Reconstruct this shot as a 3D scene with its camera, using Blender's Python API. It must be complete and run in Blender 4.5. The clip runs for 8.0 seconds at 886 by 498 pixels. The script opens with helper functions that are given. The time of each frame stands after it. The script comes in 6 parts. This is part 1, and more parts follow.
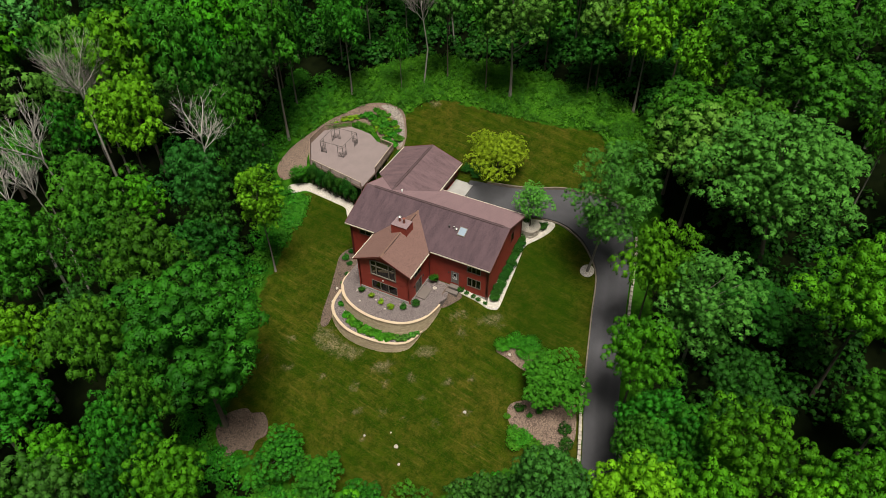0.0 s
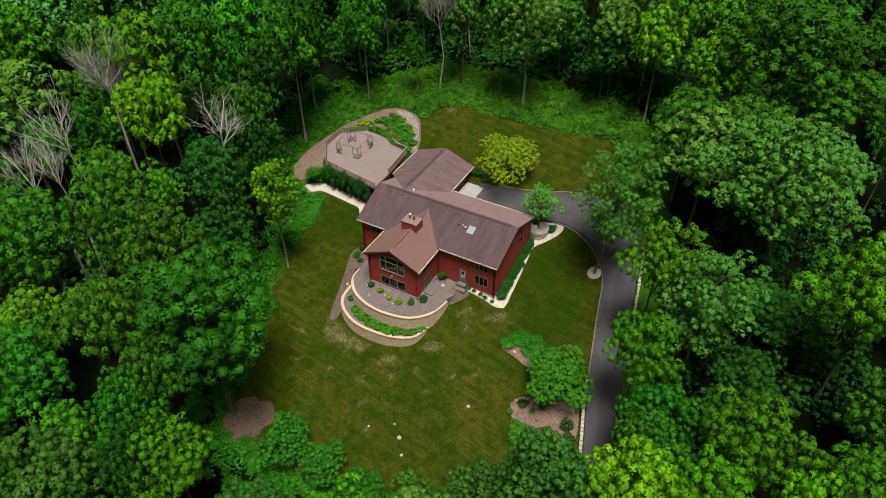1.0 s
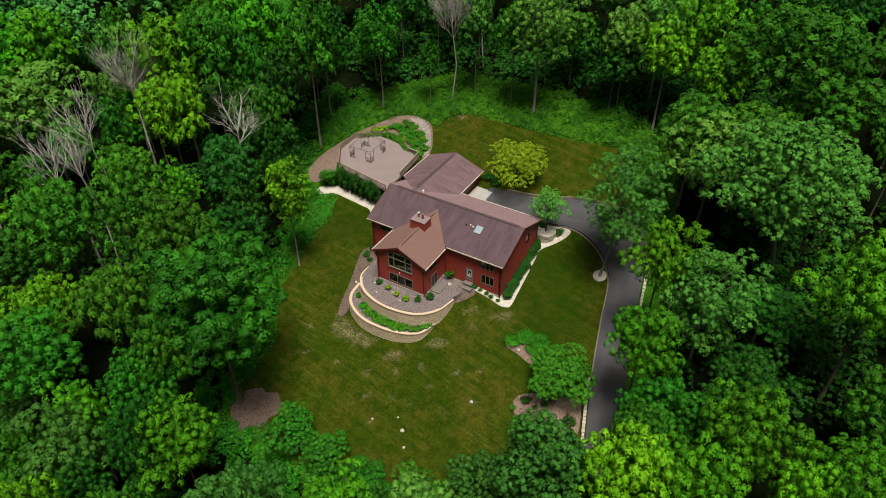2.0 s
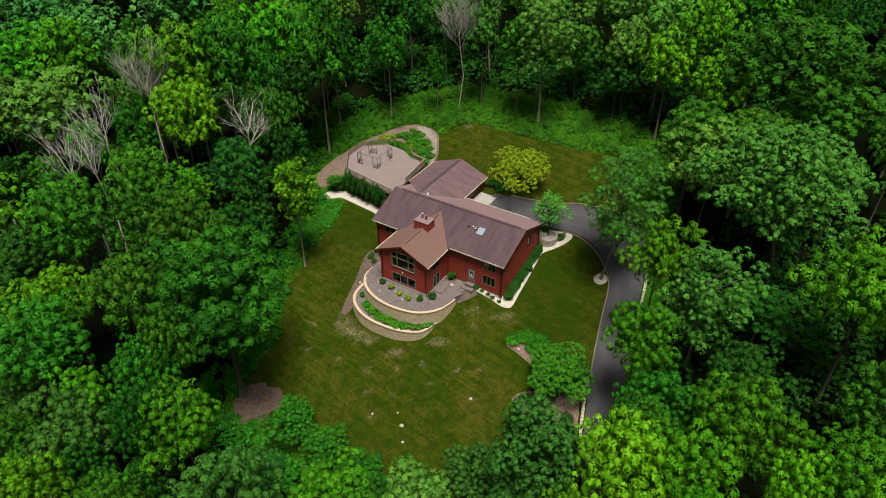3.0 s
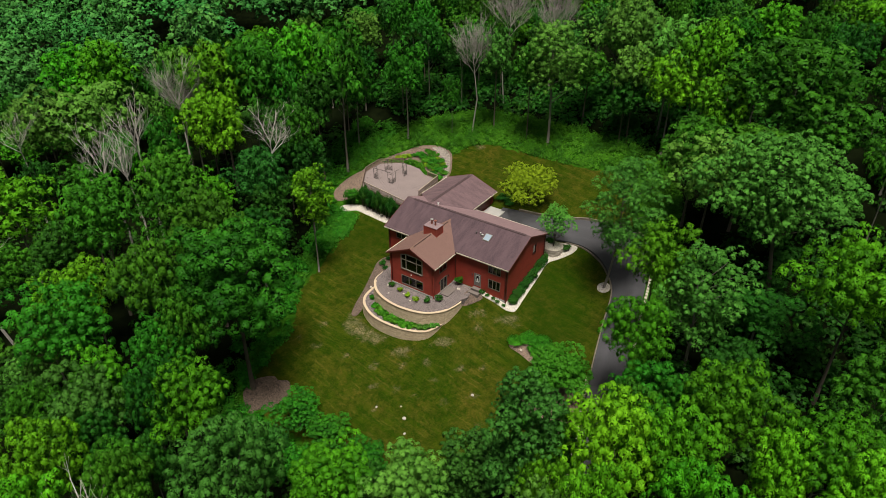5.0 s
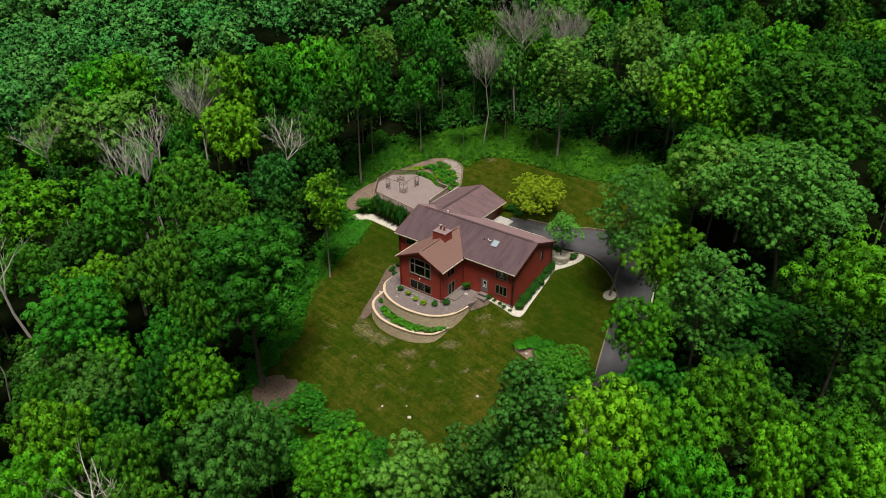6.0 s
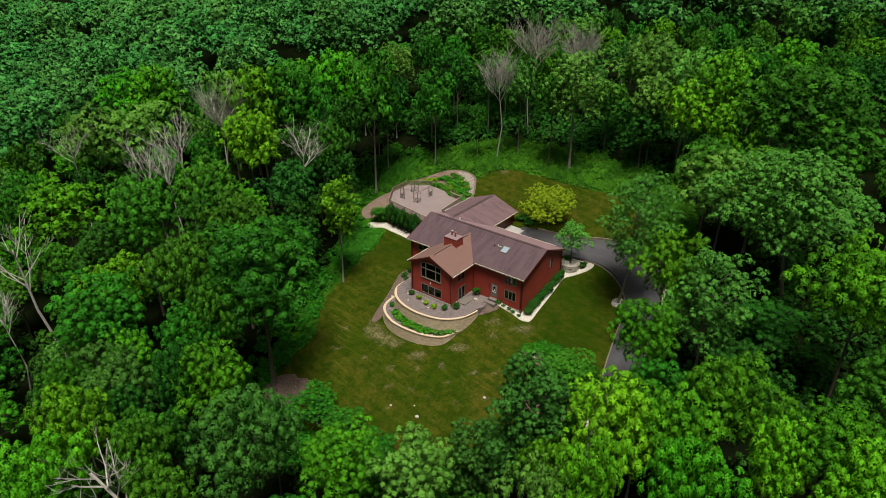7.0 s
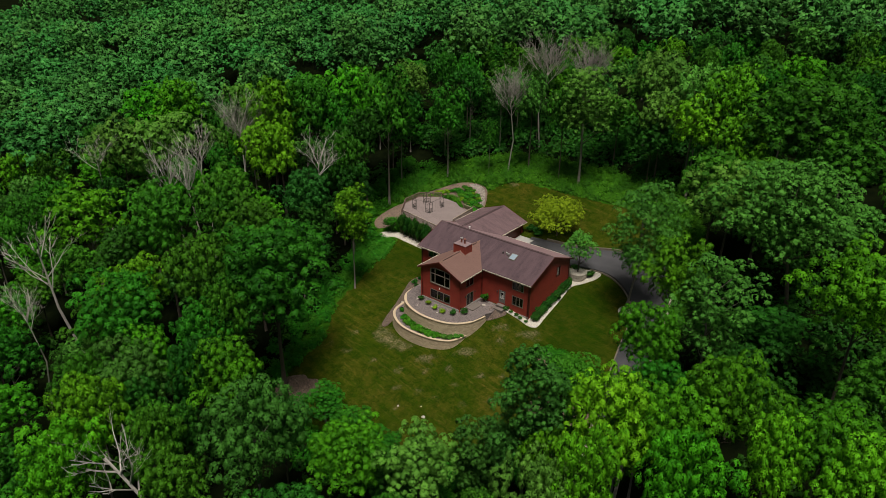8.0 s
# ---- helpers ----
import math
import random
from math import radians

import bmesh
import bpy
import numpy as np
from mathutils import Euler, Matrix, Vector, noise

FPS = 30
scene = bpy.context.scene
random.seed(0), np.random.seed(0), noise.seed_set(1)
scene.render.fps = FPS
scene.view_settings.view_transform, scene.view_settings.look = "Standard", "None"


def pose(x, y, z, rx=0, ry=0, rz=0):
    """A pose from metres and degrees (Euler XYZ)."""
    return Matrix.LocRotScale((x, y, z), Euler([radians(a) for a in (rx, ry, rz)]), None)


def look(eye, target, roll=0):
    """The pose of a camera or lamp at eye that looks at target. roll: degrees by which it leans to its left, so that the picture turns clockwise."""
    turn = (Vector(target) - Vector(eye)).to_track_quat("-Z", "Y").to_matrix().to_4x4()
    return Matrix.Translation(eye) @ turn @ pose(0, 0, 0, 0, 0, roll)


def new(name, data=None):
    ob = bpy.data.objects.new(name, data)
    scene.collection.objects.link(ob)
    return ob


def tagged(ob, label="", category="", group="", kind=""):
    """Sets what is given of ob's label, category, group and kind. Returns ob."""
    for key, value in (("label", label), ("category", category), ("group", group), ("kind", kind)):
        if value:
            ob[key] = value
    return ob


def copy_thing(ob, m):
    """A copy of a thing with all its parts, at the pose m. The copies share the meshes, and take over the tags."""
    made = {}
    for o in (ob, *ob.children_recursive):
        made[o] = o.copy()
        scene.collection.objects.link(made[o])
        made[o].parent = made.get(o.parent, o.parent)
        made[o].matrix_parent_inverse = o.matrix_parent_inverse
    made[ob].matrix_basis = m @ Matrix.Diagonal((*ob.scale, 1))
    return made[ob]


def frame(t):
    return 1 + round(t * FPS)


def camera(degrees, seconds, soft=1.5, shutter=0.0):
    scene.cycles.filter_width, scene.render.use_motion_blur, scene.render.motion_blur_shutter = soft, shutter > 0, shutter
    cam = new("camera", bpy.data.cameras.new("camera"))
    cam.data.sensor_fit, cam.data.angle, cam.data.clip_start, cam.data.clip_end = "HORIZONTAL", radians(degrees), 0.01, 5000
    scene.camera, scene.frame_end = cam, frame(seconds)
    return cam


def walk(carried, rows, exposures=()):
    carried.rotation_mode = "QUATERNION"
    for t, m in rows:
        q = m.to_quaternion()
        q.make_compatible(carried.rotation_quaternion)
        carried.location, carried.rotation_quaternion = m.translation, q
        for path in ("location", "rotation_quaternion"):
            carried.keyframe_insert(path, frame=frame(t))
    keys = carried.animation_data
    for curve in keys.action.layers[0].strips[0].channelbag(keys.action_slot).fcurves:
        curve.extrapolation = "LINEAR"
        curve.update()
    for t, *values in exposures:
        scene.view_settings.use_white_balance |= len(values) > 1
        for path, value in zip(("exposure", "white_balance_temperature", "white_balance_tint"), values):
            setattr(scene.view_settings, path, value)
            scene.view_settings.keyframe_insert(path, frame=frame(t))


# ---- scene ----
cam = camera(67.5, 8.0, soft=0.55)
PATH = [
    (0.0, (30.768, -50.620, 64.855), (0.913, 7.951, 3.389), -0.49),
    (0.5, (32.098, -51.922, 64.129), (0.658, 7.004, 3.802), -0.45),
    (1.0, (33.437, -53.256, 63.305), (0.496, 6.156, 4.270), -0.30),
    (1.5, (34.772, -54.508, 62.474), (0.294, 5.265, 4.695), -0.25),
    (3.0, (38.855, -58.107, 59.654), (0.599, 3.297, 6.118), -0.04),
    (3.5, (40.209, -59.249, 58.809), (0.823, 2.609, 6.633), 0.04),
    (4.0, (41.570, -60.402, 57.954), (1.063, 1.889, 7.170), 0.12),
    (4.5, (42.905, -61.537, 57.121), (1.245, 1.157, 7.787), 0.09),
    (6.0, (46.923, -64.812, 54.193), (1.193, -1.297, 9.756), 0.30),
    (6.5, (48.260, -65.810, 53.408), (1.097, -2.337, 10.434), 0.37),
    (7.0, (49.616, -66.767, 52.568), (0.995, -3.389, 11.103), 0.43),
    (7.5, (50.984, -67.704, 51.742), (0.967, -4.443, 11.788), 0.49),
    (8.0, (52.329, -68.628, 51.059), (1.091, -5.437, 12.568), 0.57),
]
walk(cam, [(t, look(eye, target, roll)) for t, eye, target, roll in PATH], [(0.0, 0.22, 6750, 9), (7.5, 0.22, 6750, 9), (8.0, -0.18, 6750, 9)])

# ---- light ----
SUN_ELEV, SUN_AZ = 74.0, 140.0
world = bpy.data.worlds.new("sky")
scene.world = world
world.use_nodes = True
wn = world.node_tree.nodes
wn.clear()
w_out = wn.new("ShaderNodeOutputWorld")
w_bg = wn.new("ShaderNodeBackground")
w_sky = wn.new("ShaderNodeTexSky")
w_sky.sky_type = "NISHITA"
w_sky.sun_disc = False
w_sky.sun_elevation = radians(SUN_ELEV)
w_sky.sun_rotation = radians(SUN_AZ)
w_sky.air_density = 1.0
w_sky.dust_density = 6.0
w_sky.ozone_density = 0.6
w_bg.inputs["Strength"].default_value = 0.03
world.node_tree.links.new(w_sky.outputs[0], w_bg.inputs[0])
world.node_tree.links.new(w_bg.outputs[0], w_out.inputs[0])
sun = new("sun", bpy.data.lights.new("sun", "SUN"))
sun.data.energy = 4.4
sun.data.angle = radians(22)
sun.data.color = (1.0, 0.96, 0.9)
sa = radians(SUN_AZ)
sun.matrix_world = look((100 * math.sin(sa), 100 * math.cos(sa), 100 * math.tan(radians(SUN_ELEV))), (0, 0, 0))


# ---- materials ----
def shader(name):
    m = bpy.data.materials.new(name)
    m.use_nodes = True
    n = m.node_tree.nodes
    return m, n, m.node_tree.links, n["Principled BSDF"]


def node(n, links, kind, ins=None):
    k = n.new(kind)
    for a, v in (ins or {}).items():
        if isinstance(v, bpy.types.NodeSocket):
            links.new(v, k.inputs[a])
        else:
            k.inputs[a].default_value = v
    return k


def calc(n, links, op, a, b=0.0):
    k = node(n, links, "ShaderNodeMath", {0: a, 1: b})
    k.operation = op
    return k.outputs[0]


def attr(n, name):
    k = n.new("ShaderNodeAttribute")
    k.attribute_name = name
    return k.outputs["Fac"]


def rgba(c):
    return (c[0], c[1], c[2], 1.0)


def mixed(n, links, fac, a, b, blend="MIX"):
    k = n.new("ShaderNodeMix")
    k.data_type, k.blend_type = "RGBA", blend
    for s, v in ((0, fac), (6, a), (7, b)):
        if isinstance(v, bpy.types.NodeSocket):
            links.new(v, k.inputs[s])
        else:
            k.inputs[s].default_value = v if s == 0 else rgba(v)
    return k.outputs[2]


def noisy(n, links, vec, scale, detail=4.0, lo=0.35, hi=0.65, rough=0.55):
    t = node(n, links, "ShaderNodeTexNoise", {"Vector": vec, "Scale": scale, "Detail": detail, "Roughness": rough})
    r = node(n, links, "ShaderNodeMapRange", {"Value": t.outputs[0], "From Min": lo, "From Max": hi})
    return r.outputs[0]


def place(n):
    return n.new("ShaderNodeNewGeometry").outputs["Position"]


def plain(name, color, rough=0.7, vary=0.25, scale=3.0, fine=30.0, metal=0.0, bump=0.15, bump_dist=0.01, streak=None):
    """A surface with grain and stains at two scales."""
    m, n, links, b = shader(name)
    p = n.new("ShaderNodeTexCoord").outputs["Object"]
    if streak:
        p = node(n, links, "ShaderNodeMapping", {"Vector": p, "Scale": streak}).outputs[0]
    dark = [c * (1 - vary) for c in color]
    light = [min(1, c * (1 + vary)) for c in color]
    c1 = mixed(n, links, noisy(n, links, p, scale), dark, light)
    c2 = mixed(n, links, noisy(n, links, p, fine, 3.0), dark, light)
    c = mixed(n, links, 0.5, (0, 0, 0), (0, 0, 0))
    k = c.node
    links.new(c1, k.inputs[6]), links.new(c2, k.inputs[7])
    links.new(c, b.inputs["Base Color"])
    b.inputs["Roughness"].default_value = rough
    b.inputs["Metallic"].default_value = metal
    if bump:
        f = node(n, links, "ShaderNodeTexNoise", {"Vector": p, "Scale": fine, "Detail": 4.0})
        bp = node(n, links, "ShaderNodeBump", {"Height": f.outputs[0], "Strength": bump, "Distance": bump_dist})
        links.new(bp.outputs[0], b.inputs["Normal"])
    return m


def leaf_material(name, dark, light, gloss=0.6, through_light=0.08, far=False, leaflet=0.0):
    """Foliage: hue by tree, by tuft, by leaf and by patches of the crown; some light passes through the blade."""
    m, n, links, b = shader(name)
    own = attr(n, "tone") if far else n.new("ShaderNodeObjectInfo").outputs["Random"]
    geo = n.new("ShaderNodeNewGeometry")
    p = n.new("ShaderNodeTexCoord").outputs["Object"]
    blend = calc(n, links, "MULTIPLY", attr(n, "tuft"), 0.68)
    blend = calc(n, links, "ADD", blend, calc(n, links, "MULTIPLY", geo.outputs["Random Per Island"], 0.10))
    blend = calc(n, links, "ADD", blend, calc(n, links, "MULTIPLY", noisy(n, links, p, 0.45, 2.0), 0.22))
    c = mixed(n, links, blend, dark, light)
    hue = node(n, links, "ShaderNodeHueSaturation", {"Color": c})
    r1 = node(n, links, "ShaderNodeMapRange", {"Value": own, "To Min": 0.487, "To Max": 0.515})
    links.new(r1.outputs[0], hue.inputs["Hue"])
    wn2 = n.new("ShaderNodeTexWhiteNoise")
    wn2.noise_dimensions = "1D"
    links.new(own, wn2.inputs["W"])
    r2 = node(n, links, "ShaderNodeMapRange", {"Value": wn2.outputs[0], "To Min": 0.80, "To Max": 1.22})
    links.new(r2.outputs[0], hue.inputs["Value"])
    links.new(hue.outputs[0], b.inputs["Base Color"])
    b.inputs["Roughness"].default_value = gloss
    b.inputs["Specular IOR Level"].default_value = 0.12
    tr = node(n, links, "ShaderNodeBsdfTranslucent", {"Color": hue.outputs[0]})
    mx = node(n, links, "ShaderNodeMixShader", {0: through_light, 1: b.outputs[0], 2: tr.outputs[0]})
    links.new(mx.outputs[0], n["Material Output"].inputs[0])
    if leaflet:
        # a spray breaks up into single leaves with gaps; they lie in the round of their tuft, each turned a little its own way
        v = node(n, links, "ShaderNodeTexVoronoi", {"Vector": p, "Scale": leaflet})
        dome = n.new("ShaderNodeAttribute")
        dome.attribute_name = "dome"
        turn = n.new("ShaderNodeVectorTransform")
        turn.vector_type, turn.convert_from, turn.convert_to = "NORMAL", "OBJECT", "WORLD"
        links.new(dome.outputs["Vector"], turn.inputs[0])
        tilt = n.new("ShaderNodeVectorMath")
        tilt.operation = "MULTIPLY_ADD"
        links.new(v.outputs["Color"], tilt.inputs[0])
        tilt.inputs[1].default_value = (0.3, 0.3, 0.3)
        tilt.inputs[2].default_value = (-0.15, -0.15, -0.15)
        face = n.new("ShaderNodeVectorMath")
        links.new(turn.outputs[0], face.inputs[0])
        links.new(tilt.outputs[0], face.inputs[1])
        unit = n.new("ShaderNodeVectorMath")
        unit.operation = "NORMALIZE"
        links.new(face.outputs[0], unit.inputs[0])
        links.new(unit.outputs[0], b.inputs["Normal"])
        links.new(unit.outputs[0], tr.inputs["Normal"])
        gap = calc(n, links, "GREATER_THAN", v.outputs["Distance"], 2.0 if far else 0.72)
        clear = n.new("ShaderNodeBsdfTransparent")
        cut = node(n, links, "ShaderNodeMixShader", {0: gap, 1: mx.outputs[0], 2: clear.outputs[0]})
        links.new(cut.outputs[0], n["Material Output"].inputs[0])
    return m


def ground_material():
    """Mown lawn with faint mowing bands and dry patches, fading into woodland floor with tree shade in its colour."""
    m, n, links, b = shader("ground")
    p = place(n)
    lawn = attr(n, "lawn")
    rough_grass = attr(n, "meadow")
    dry = attr(n, "dry")
    g = mixed(n, links, noisy(n, links, p, 0.22, 5.0, 0.38, 0.62), (0.0100, 0.0375, 0.0013), (0.0190, 0.0450, 0.0020))
    g = mixed(n, links, calc(n, links, "MULTIPLY", noisy(n, links, p, 2.2, 6.0, 0.36, 0.64, 0.8), 0.7), g, (0.0376, 0.0564, 0.0036))
    turn = node(n, links, "ShaderNodeMapping", {"Vector": p, "Rotation": (0, 0, radians(9))})
    wave = node(n, links, "ShaderNodeTexWave", {"Vector": turn.outputs[0], "Scale": 0.2, "Distortion": 2.2, "Detail": 3.0, "Detail Scale": 0.25})
    wave.bands_direction = "Y"
    band = calc(n, links, "MULTIPLY", calc(n, links, "MULTIPLY", wave.outputs["Fac"], noisy(n, links, p, 0.12, 3.0, 0.3, 0.55)), 0.75)
    g = mixed(n, links, band, g, (0.0500, 0.0660, 0.0046))
    thin = node(n, links, "ShaderNodeMapping", {"Vector": turn.outputs[0], "Scale": (0.12, 1.6, 1.0)})
    lines = noisy(n, links, thin.outputs[0], 1.9, 6.0, 0.51, 0.63, 0.75)
    streak = calc(n, links, "MULTIPLY", calc(n, links, "MULTIPLY", lines, noisy(n, links, p, 0.2, 4.0, 0.34, 0.56)), 0.66)
    g = mixed(n, links, streak, g, (0.1186, 0.0968, 0.0190))
    d1 = noisy(n, links, p, 0.16, 6.0, 0.44, 0.66, 0.75)
    d1 = calc(n, links, "MULTIPLY", calc(n, links, "MULTIPLY", d1, noisy(n, links, p, 1.6, 6.0, 0.30, 0.55, 0.85)), 0.75)
    g = mixed(n, links, d1, g, (0.0900, 0.0700, 0.0110))
    g = mixed(n, links, calc(n, links, "MULTIPLY", noisy(n, links, p, 0.7, 7.0, 0.45, 0.58, 0.8), 0.65), g, (0.0090, 0.0270, 0.0012))
    g = mixed(n, links, calc(n, links, "MULTIPLY", noisy(n, links, p, 4.0, 7.0, 0.47, 0.58, 0.9), 0.6), g, (0.0086, 0.0255, 0.0013))
    g = mixed(n, links, calc(n, links, "MULTIPLY", noisy(n, links, p, 6.0, 5.0, 0.53, 0.64, 0.9), 0.6), g, (0.0900, 0.0800, 0.0150))
    g = mixed(n, links, calc(n, links, "MULTIPLY", attr(n, "lush"), 0.55), g, (0.0100, 0.0310, 0.0014))
    worn = calc(n, links, "ADD", calc(n, links, "MULTIPLY", dry, 0.36), node(n, links, "ShaderNodeTexNoise", {"Vector": p, "Scale": 0.95, "Detail": 9.0, "Roughness": 0.78}).outputs[0])
    dd = node(n, links, "ShaderNodeMapRange", {"Value": worn, "From Min": 0.70, "From Max": 1.00}).outputs[0]
    dd = calc(n, links, "MULTIPLY", dd, noisy(n, links, p, 3.4, 9.0, 0.44, 0.60, 0.9))
    g = mixed(n, links, dd, g, (0.27, 0.205, 0.125))
    wild = mixed(n, links, noisy(n, links, p, 0.8, 5.0), (0.012, 0.055, 0.004), (0.036, 0.125, 0.008))
    # near-black floor: the shade under the canopy is painted into this colour
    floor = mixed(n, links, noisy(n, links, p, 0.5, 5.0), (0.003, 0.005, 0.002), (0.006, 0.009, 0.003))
    jag = node(n, links, "ShaderNodeTexNoise", {"Vector": p, "Scale": 1.1, "Detail": 5.0}).outputs[0]

    def edge(a):
        s = calc(n, links, "ADD", a, jag)
        return node(n, links, "ShaderNodeMapRange", {"Value": s, "From Min": 0.92, "From Max": 1.08}).outputs[0]
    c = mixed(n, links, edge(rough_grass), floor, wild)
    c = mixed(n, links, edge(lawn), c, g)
    links.new(c, b.inputs["Base Color"])
    b.inputs["Roughness"].default_value = 0.95
    b.inputs["Specular IOR Level"].default_value = 0.0
    f = node(n, links, "ShaderNodeTexNoise", {"Vector": p, "Scale": 14.0, "Detail": 5.0})
    bp = node(n, links, "ShaderNodeBump", {"Height": f.outputs[0], "Strength": 0.6, "Distance": 0.06})
    links.new(bp.outputs[0], b.inputs["Normal"])
    return m


def siding_material():
    """Red-stained horizontal lap siding, faded in streaks."""
    m, n, links, b = shader("red_siding")
    p = place(n)
    z = node(n, links, "ShaderNodeSeparateXYZ", {"Vector": p}).outputs[2]
    lap = calc(n, links, "MULTIPLY", z, 5.5)
    lap = calc(n, links, "FRACT", lap)
    c = mixed(n, links, noisy(n, links, p, 0.9, 5.0), (0.215, 0.024, 0.015), (0.290, 0.034, 0.021))
    c = mixed(n, links, noisy(n, links, p, 12.0, 3.0, 0.3, 0.9), c, (0.345, 0.048, 0.030))
    line = node(n, links, "ShaderNodeMapRange", {"Value": lap, "From Min": 0.9, "From Max": 1.0}).outputs[0]
    line = calc(n, links, "MULTIPLY", line, 0.45)
    c = mixed(n, links, line, c, (0.06, 0.008, 0.005))
    links.new(c, b.inputs["Base Color"])
    b.inputs["Roughness"].default_value = 0.65
    bp = node(n, links, "ShaderNodeBump", {"Height": lap, "Strength": 0.5, "Distance": 0.02})
    bp.invert = True
    links.new(bp.outputs[0], b.inputs["Normal"])
    return m


def shingle_material(name, a, b2, c3, course=7.0, soot=(0.05, 0.035, 0.035), amount=0.5):
    """Asphalt shingles: tabs of uneven tone in courses, with weather streaks down the slope."""
    m, n, links, b = shader(name)
    p = n.new("ShaderNodeTexCoord").outputs["UV"]
    br = node(n, links, "ShaderNodeTexBrick", {"Vector": p, "Color1": rgba(a), "Color2": rgba(b2), "Mortar": rgba([v * 0.6 for v in a]), "Scale": 1.0, "Mortar Size": 0.012, "Mortar Smooth": 0.3, "Brick Width": 0.33, "Row Height": 0.145})
    c = mixed(n, links, noisy(n, links, p, 5.0, 4.0), br.outputs[0], c3)
    c.node.inputs[0].default_value = 0.4
    stretch = node(n, links, "ShaderNodeMapping", {"Vector": p, "Scale": (1.1, 0.28, 1.0)})
    st = noisy(n, links, stretch.outputs[0], 0.9, 6.0, 0.40, 0.64, 0.65)
    st = calc(n, links, "MULTIPLY", st, amount)
    c = mixed(n, links, st, c, soot)
    gr = mixed(n, links, noisy(n, links, p, 40.0, 2.0), c, c3)
    gr.node.inputs[0].default_value = 0.5
    links.new(gr, b.inputs["Base Color"])
    b.inputs["Roughness"].default_value = 0.85
    b.inputs["Specular IOR Level"].default_value = 0.25
    bp = node(n, links, "ShaderNodeBump", {"Height": br.outputs["Fac"], "Strength": 0.4, "Distance": 0.01})
    bp.invert = True
    links.new(bp.outputs[0], b.inputs["Normal"])
    return m


def stones_material(name, a, b2, size=9.0, gap=(0.1, 0.08, 0.07)):
    """Loose stones or chips."""
    m, n, links, b = shader(name)
    p = place(n)
    v = node(n, links, "ShaderNodeTexVoronoi", {"Vector": p, "Scale": size})
    r = node(n, links, "ShaderNodeSeparateColor", {"Color": v.outputs["Color"]}).outputs[0]
    c = mixed(n, links, r, a, b2)
    dd = node(n, links, "ShaderNodeMapRange", {"Value": v.outputs["Distance"], "From Min": 0.35, "From Max": 0.75}).outputs[0]
    c = mixed(n, links, dd, c, gap)
    c = mixed(n, links, noisy(n, links, p, 1.2, 5.0, 0.45, 0.8), c, [0.7 * x for x in a])
    links.new(c, b.inputs["Base Color"])
    b.inputs["Roughness"].default_value = 0.9
    bp = node(n, links, "ShaderNodeBump", {"Height": v.outputs["Distance"], "Strength": 0.7, "Distance": 0.05})
    bp.invert = True
    links.new(bp.outputs[0], b.inputs["Normal"])
    return m


def glass_material():
    m, n, links, b = shader("window_glass")
    b.inputs["Base Color"].default_value = (0.035, 0.05, 0.05, 1)
    b.inputs["Transmission Weight"].default_value = 1.0
    b.inputs["Roughness"].default_value = 0.04
    b.inputs["IOR"].default_value = 1.5
    f = node(n, links, "ShaderNodeTexNoise", {"Vector": place(n), "Scale": 0.8})
    bp = node(n, links, "ShaderNodeBump", {"Height": f.outputs[0], "Strength": 0.05, "Distance": 0.05})
    links.new(bp.outputs[0], b.inputs["Normal"])
    return m


def asphalt_material():
    m, n, links, b = shader("asphalt")
    p = place(n)
    c = mixed(n, links, noisy(n, links, p, 0.4, 5.0), (0.027, 0.027, 0.031), (0.046, 0.046, 0.052))
    c = mixed(n, links, noisy(n, links, p, 30.0, 2.0), c, (0.056, 0.055, 0.060))
    c.node.inputs[0].default_value = 0.35
    t = attr(n, "track")
    t = calc(n, links, "MULTIPLY", t, noisy(n, links, p, 0.5, 4.0, 0.3, 0.7))
    c = mixed(n, links, t, c, (0.062, 0.061, 0.067))
    links.new(c, b.inputs["Base Color"])
    b.inputs["Roughness"].default_value = 0.75
    f = node(n, links, "ShaderNodeTexNoise", {"Vector": p, "Scale": 50.0})
    bp = node(n, links, "ShaderNodeBump", {"Height": f.outputs[0], "Strength": 0.3, "Distance": 0.01})
    links.new(bp.outputs[0], b.inputs["Normal"])
    return m


GROUND = ground_material()
SIDING = siding_material()
ROOF_OLD = shingle_material("weathered_shingles", (0.090, 0.055, 0.064), (0.070, 0.043, 0.052), (0.108, 0.070, 0.078), soot=(0.032, 0.021, 0.027), amount=1.0)
ROOF_GARAGE = shingle_material("streaked_shingles", (0.150, 0.094, 0.101), (0.120, 0.076, 0.083), (0.170, 0.110, 0.117), soot=(0.036, 0.024, 0.029), amount=1.0)
# lighter copy of the old shingles for the rear slope, sky sheen painted in
ROOF_SHEEN = shingle_material("sheen_shingles", (0.225, 0.142, 0.150), (0.190, 0.120, 0.128), (0.250, 0.165, 0.172), soot=(0.110, 0.070, 0.078), amount=0.45)
ROOF_NEW = shingle_material("brown_shingles", (0.172, 0.094, 0.078), (0.050, 0.027, 0.024), (0.205, 0.120, 0.100), soot=(0.075, 0.042, 0.035), amount=0.4)
RIDGE = plain("ridge_cap", (0.105, 0.068, 0.072), 0.9)
RIDGE_NEW = plain("ridge_cap_new", (0.20, 0.115, 0.085), 0.9)
TRIM = plain("cream_trim", (0.62, 0.56, 0.46), 0.5, 0.08)
DARK_TRIM = plain("dark_red_trim", (0.10, 0.018, 0.013), 0.5, 0.15)
BROWN_TRIM = plain("bronze_frame", (0.19, 0.165, 0.135), 0.45, 0.1)
GLASS = glass_material()
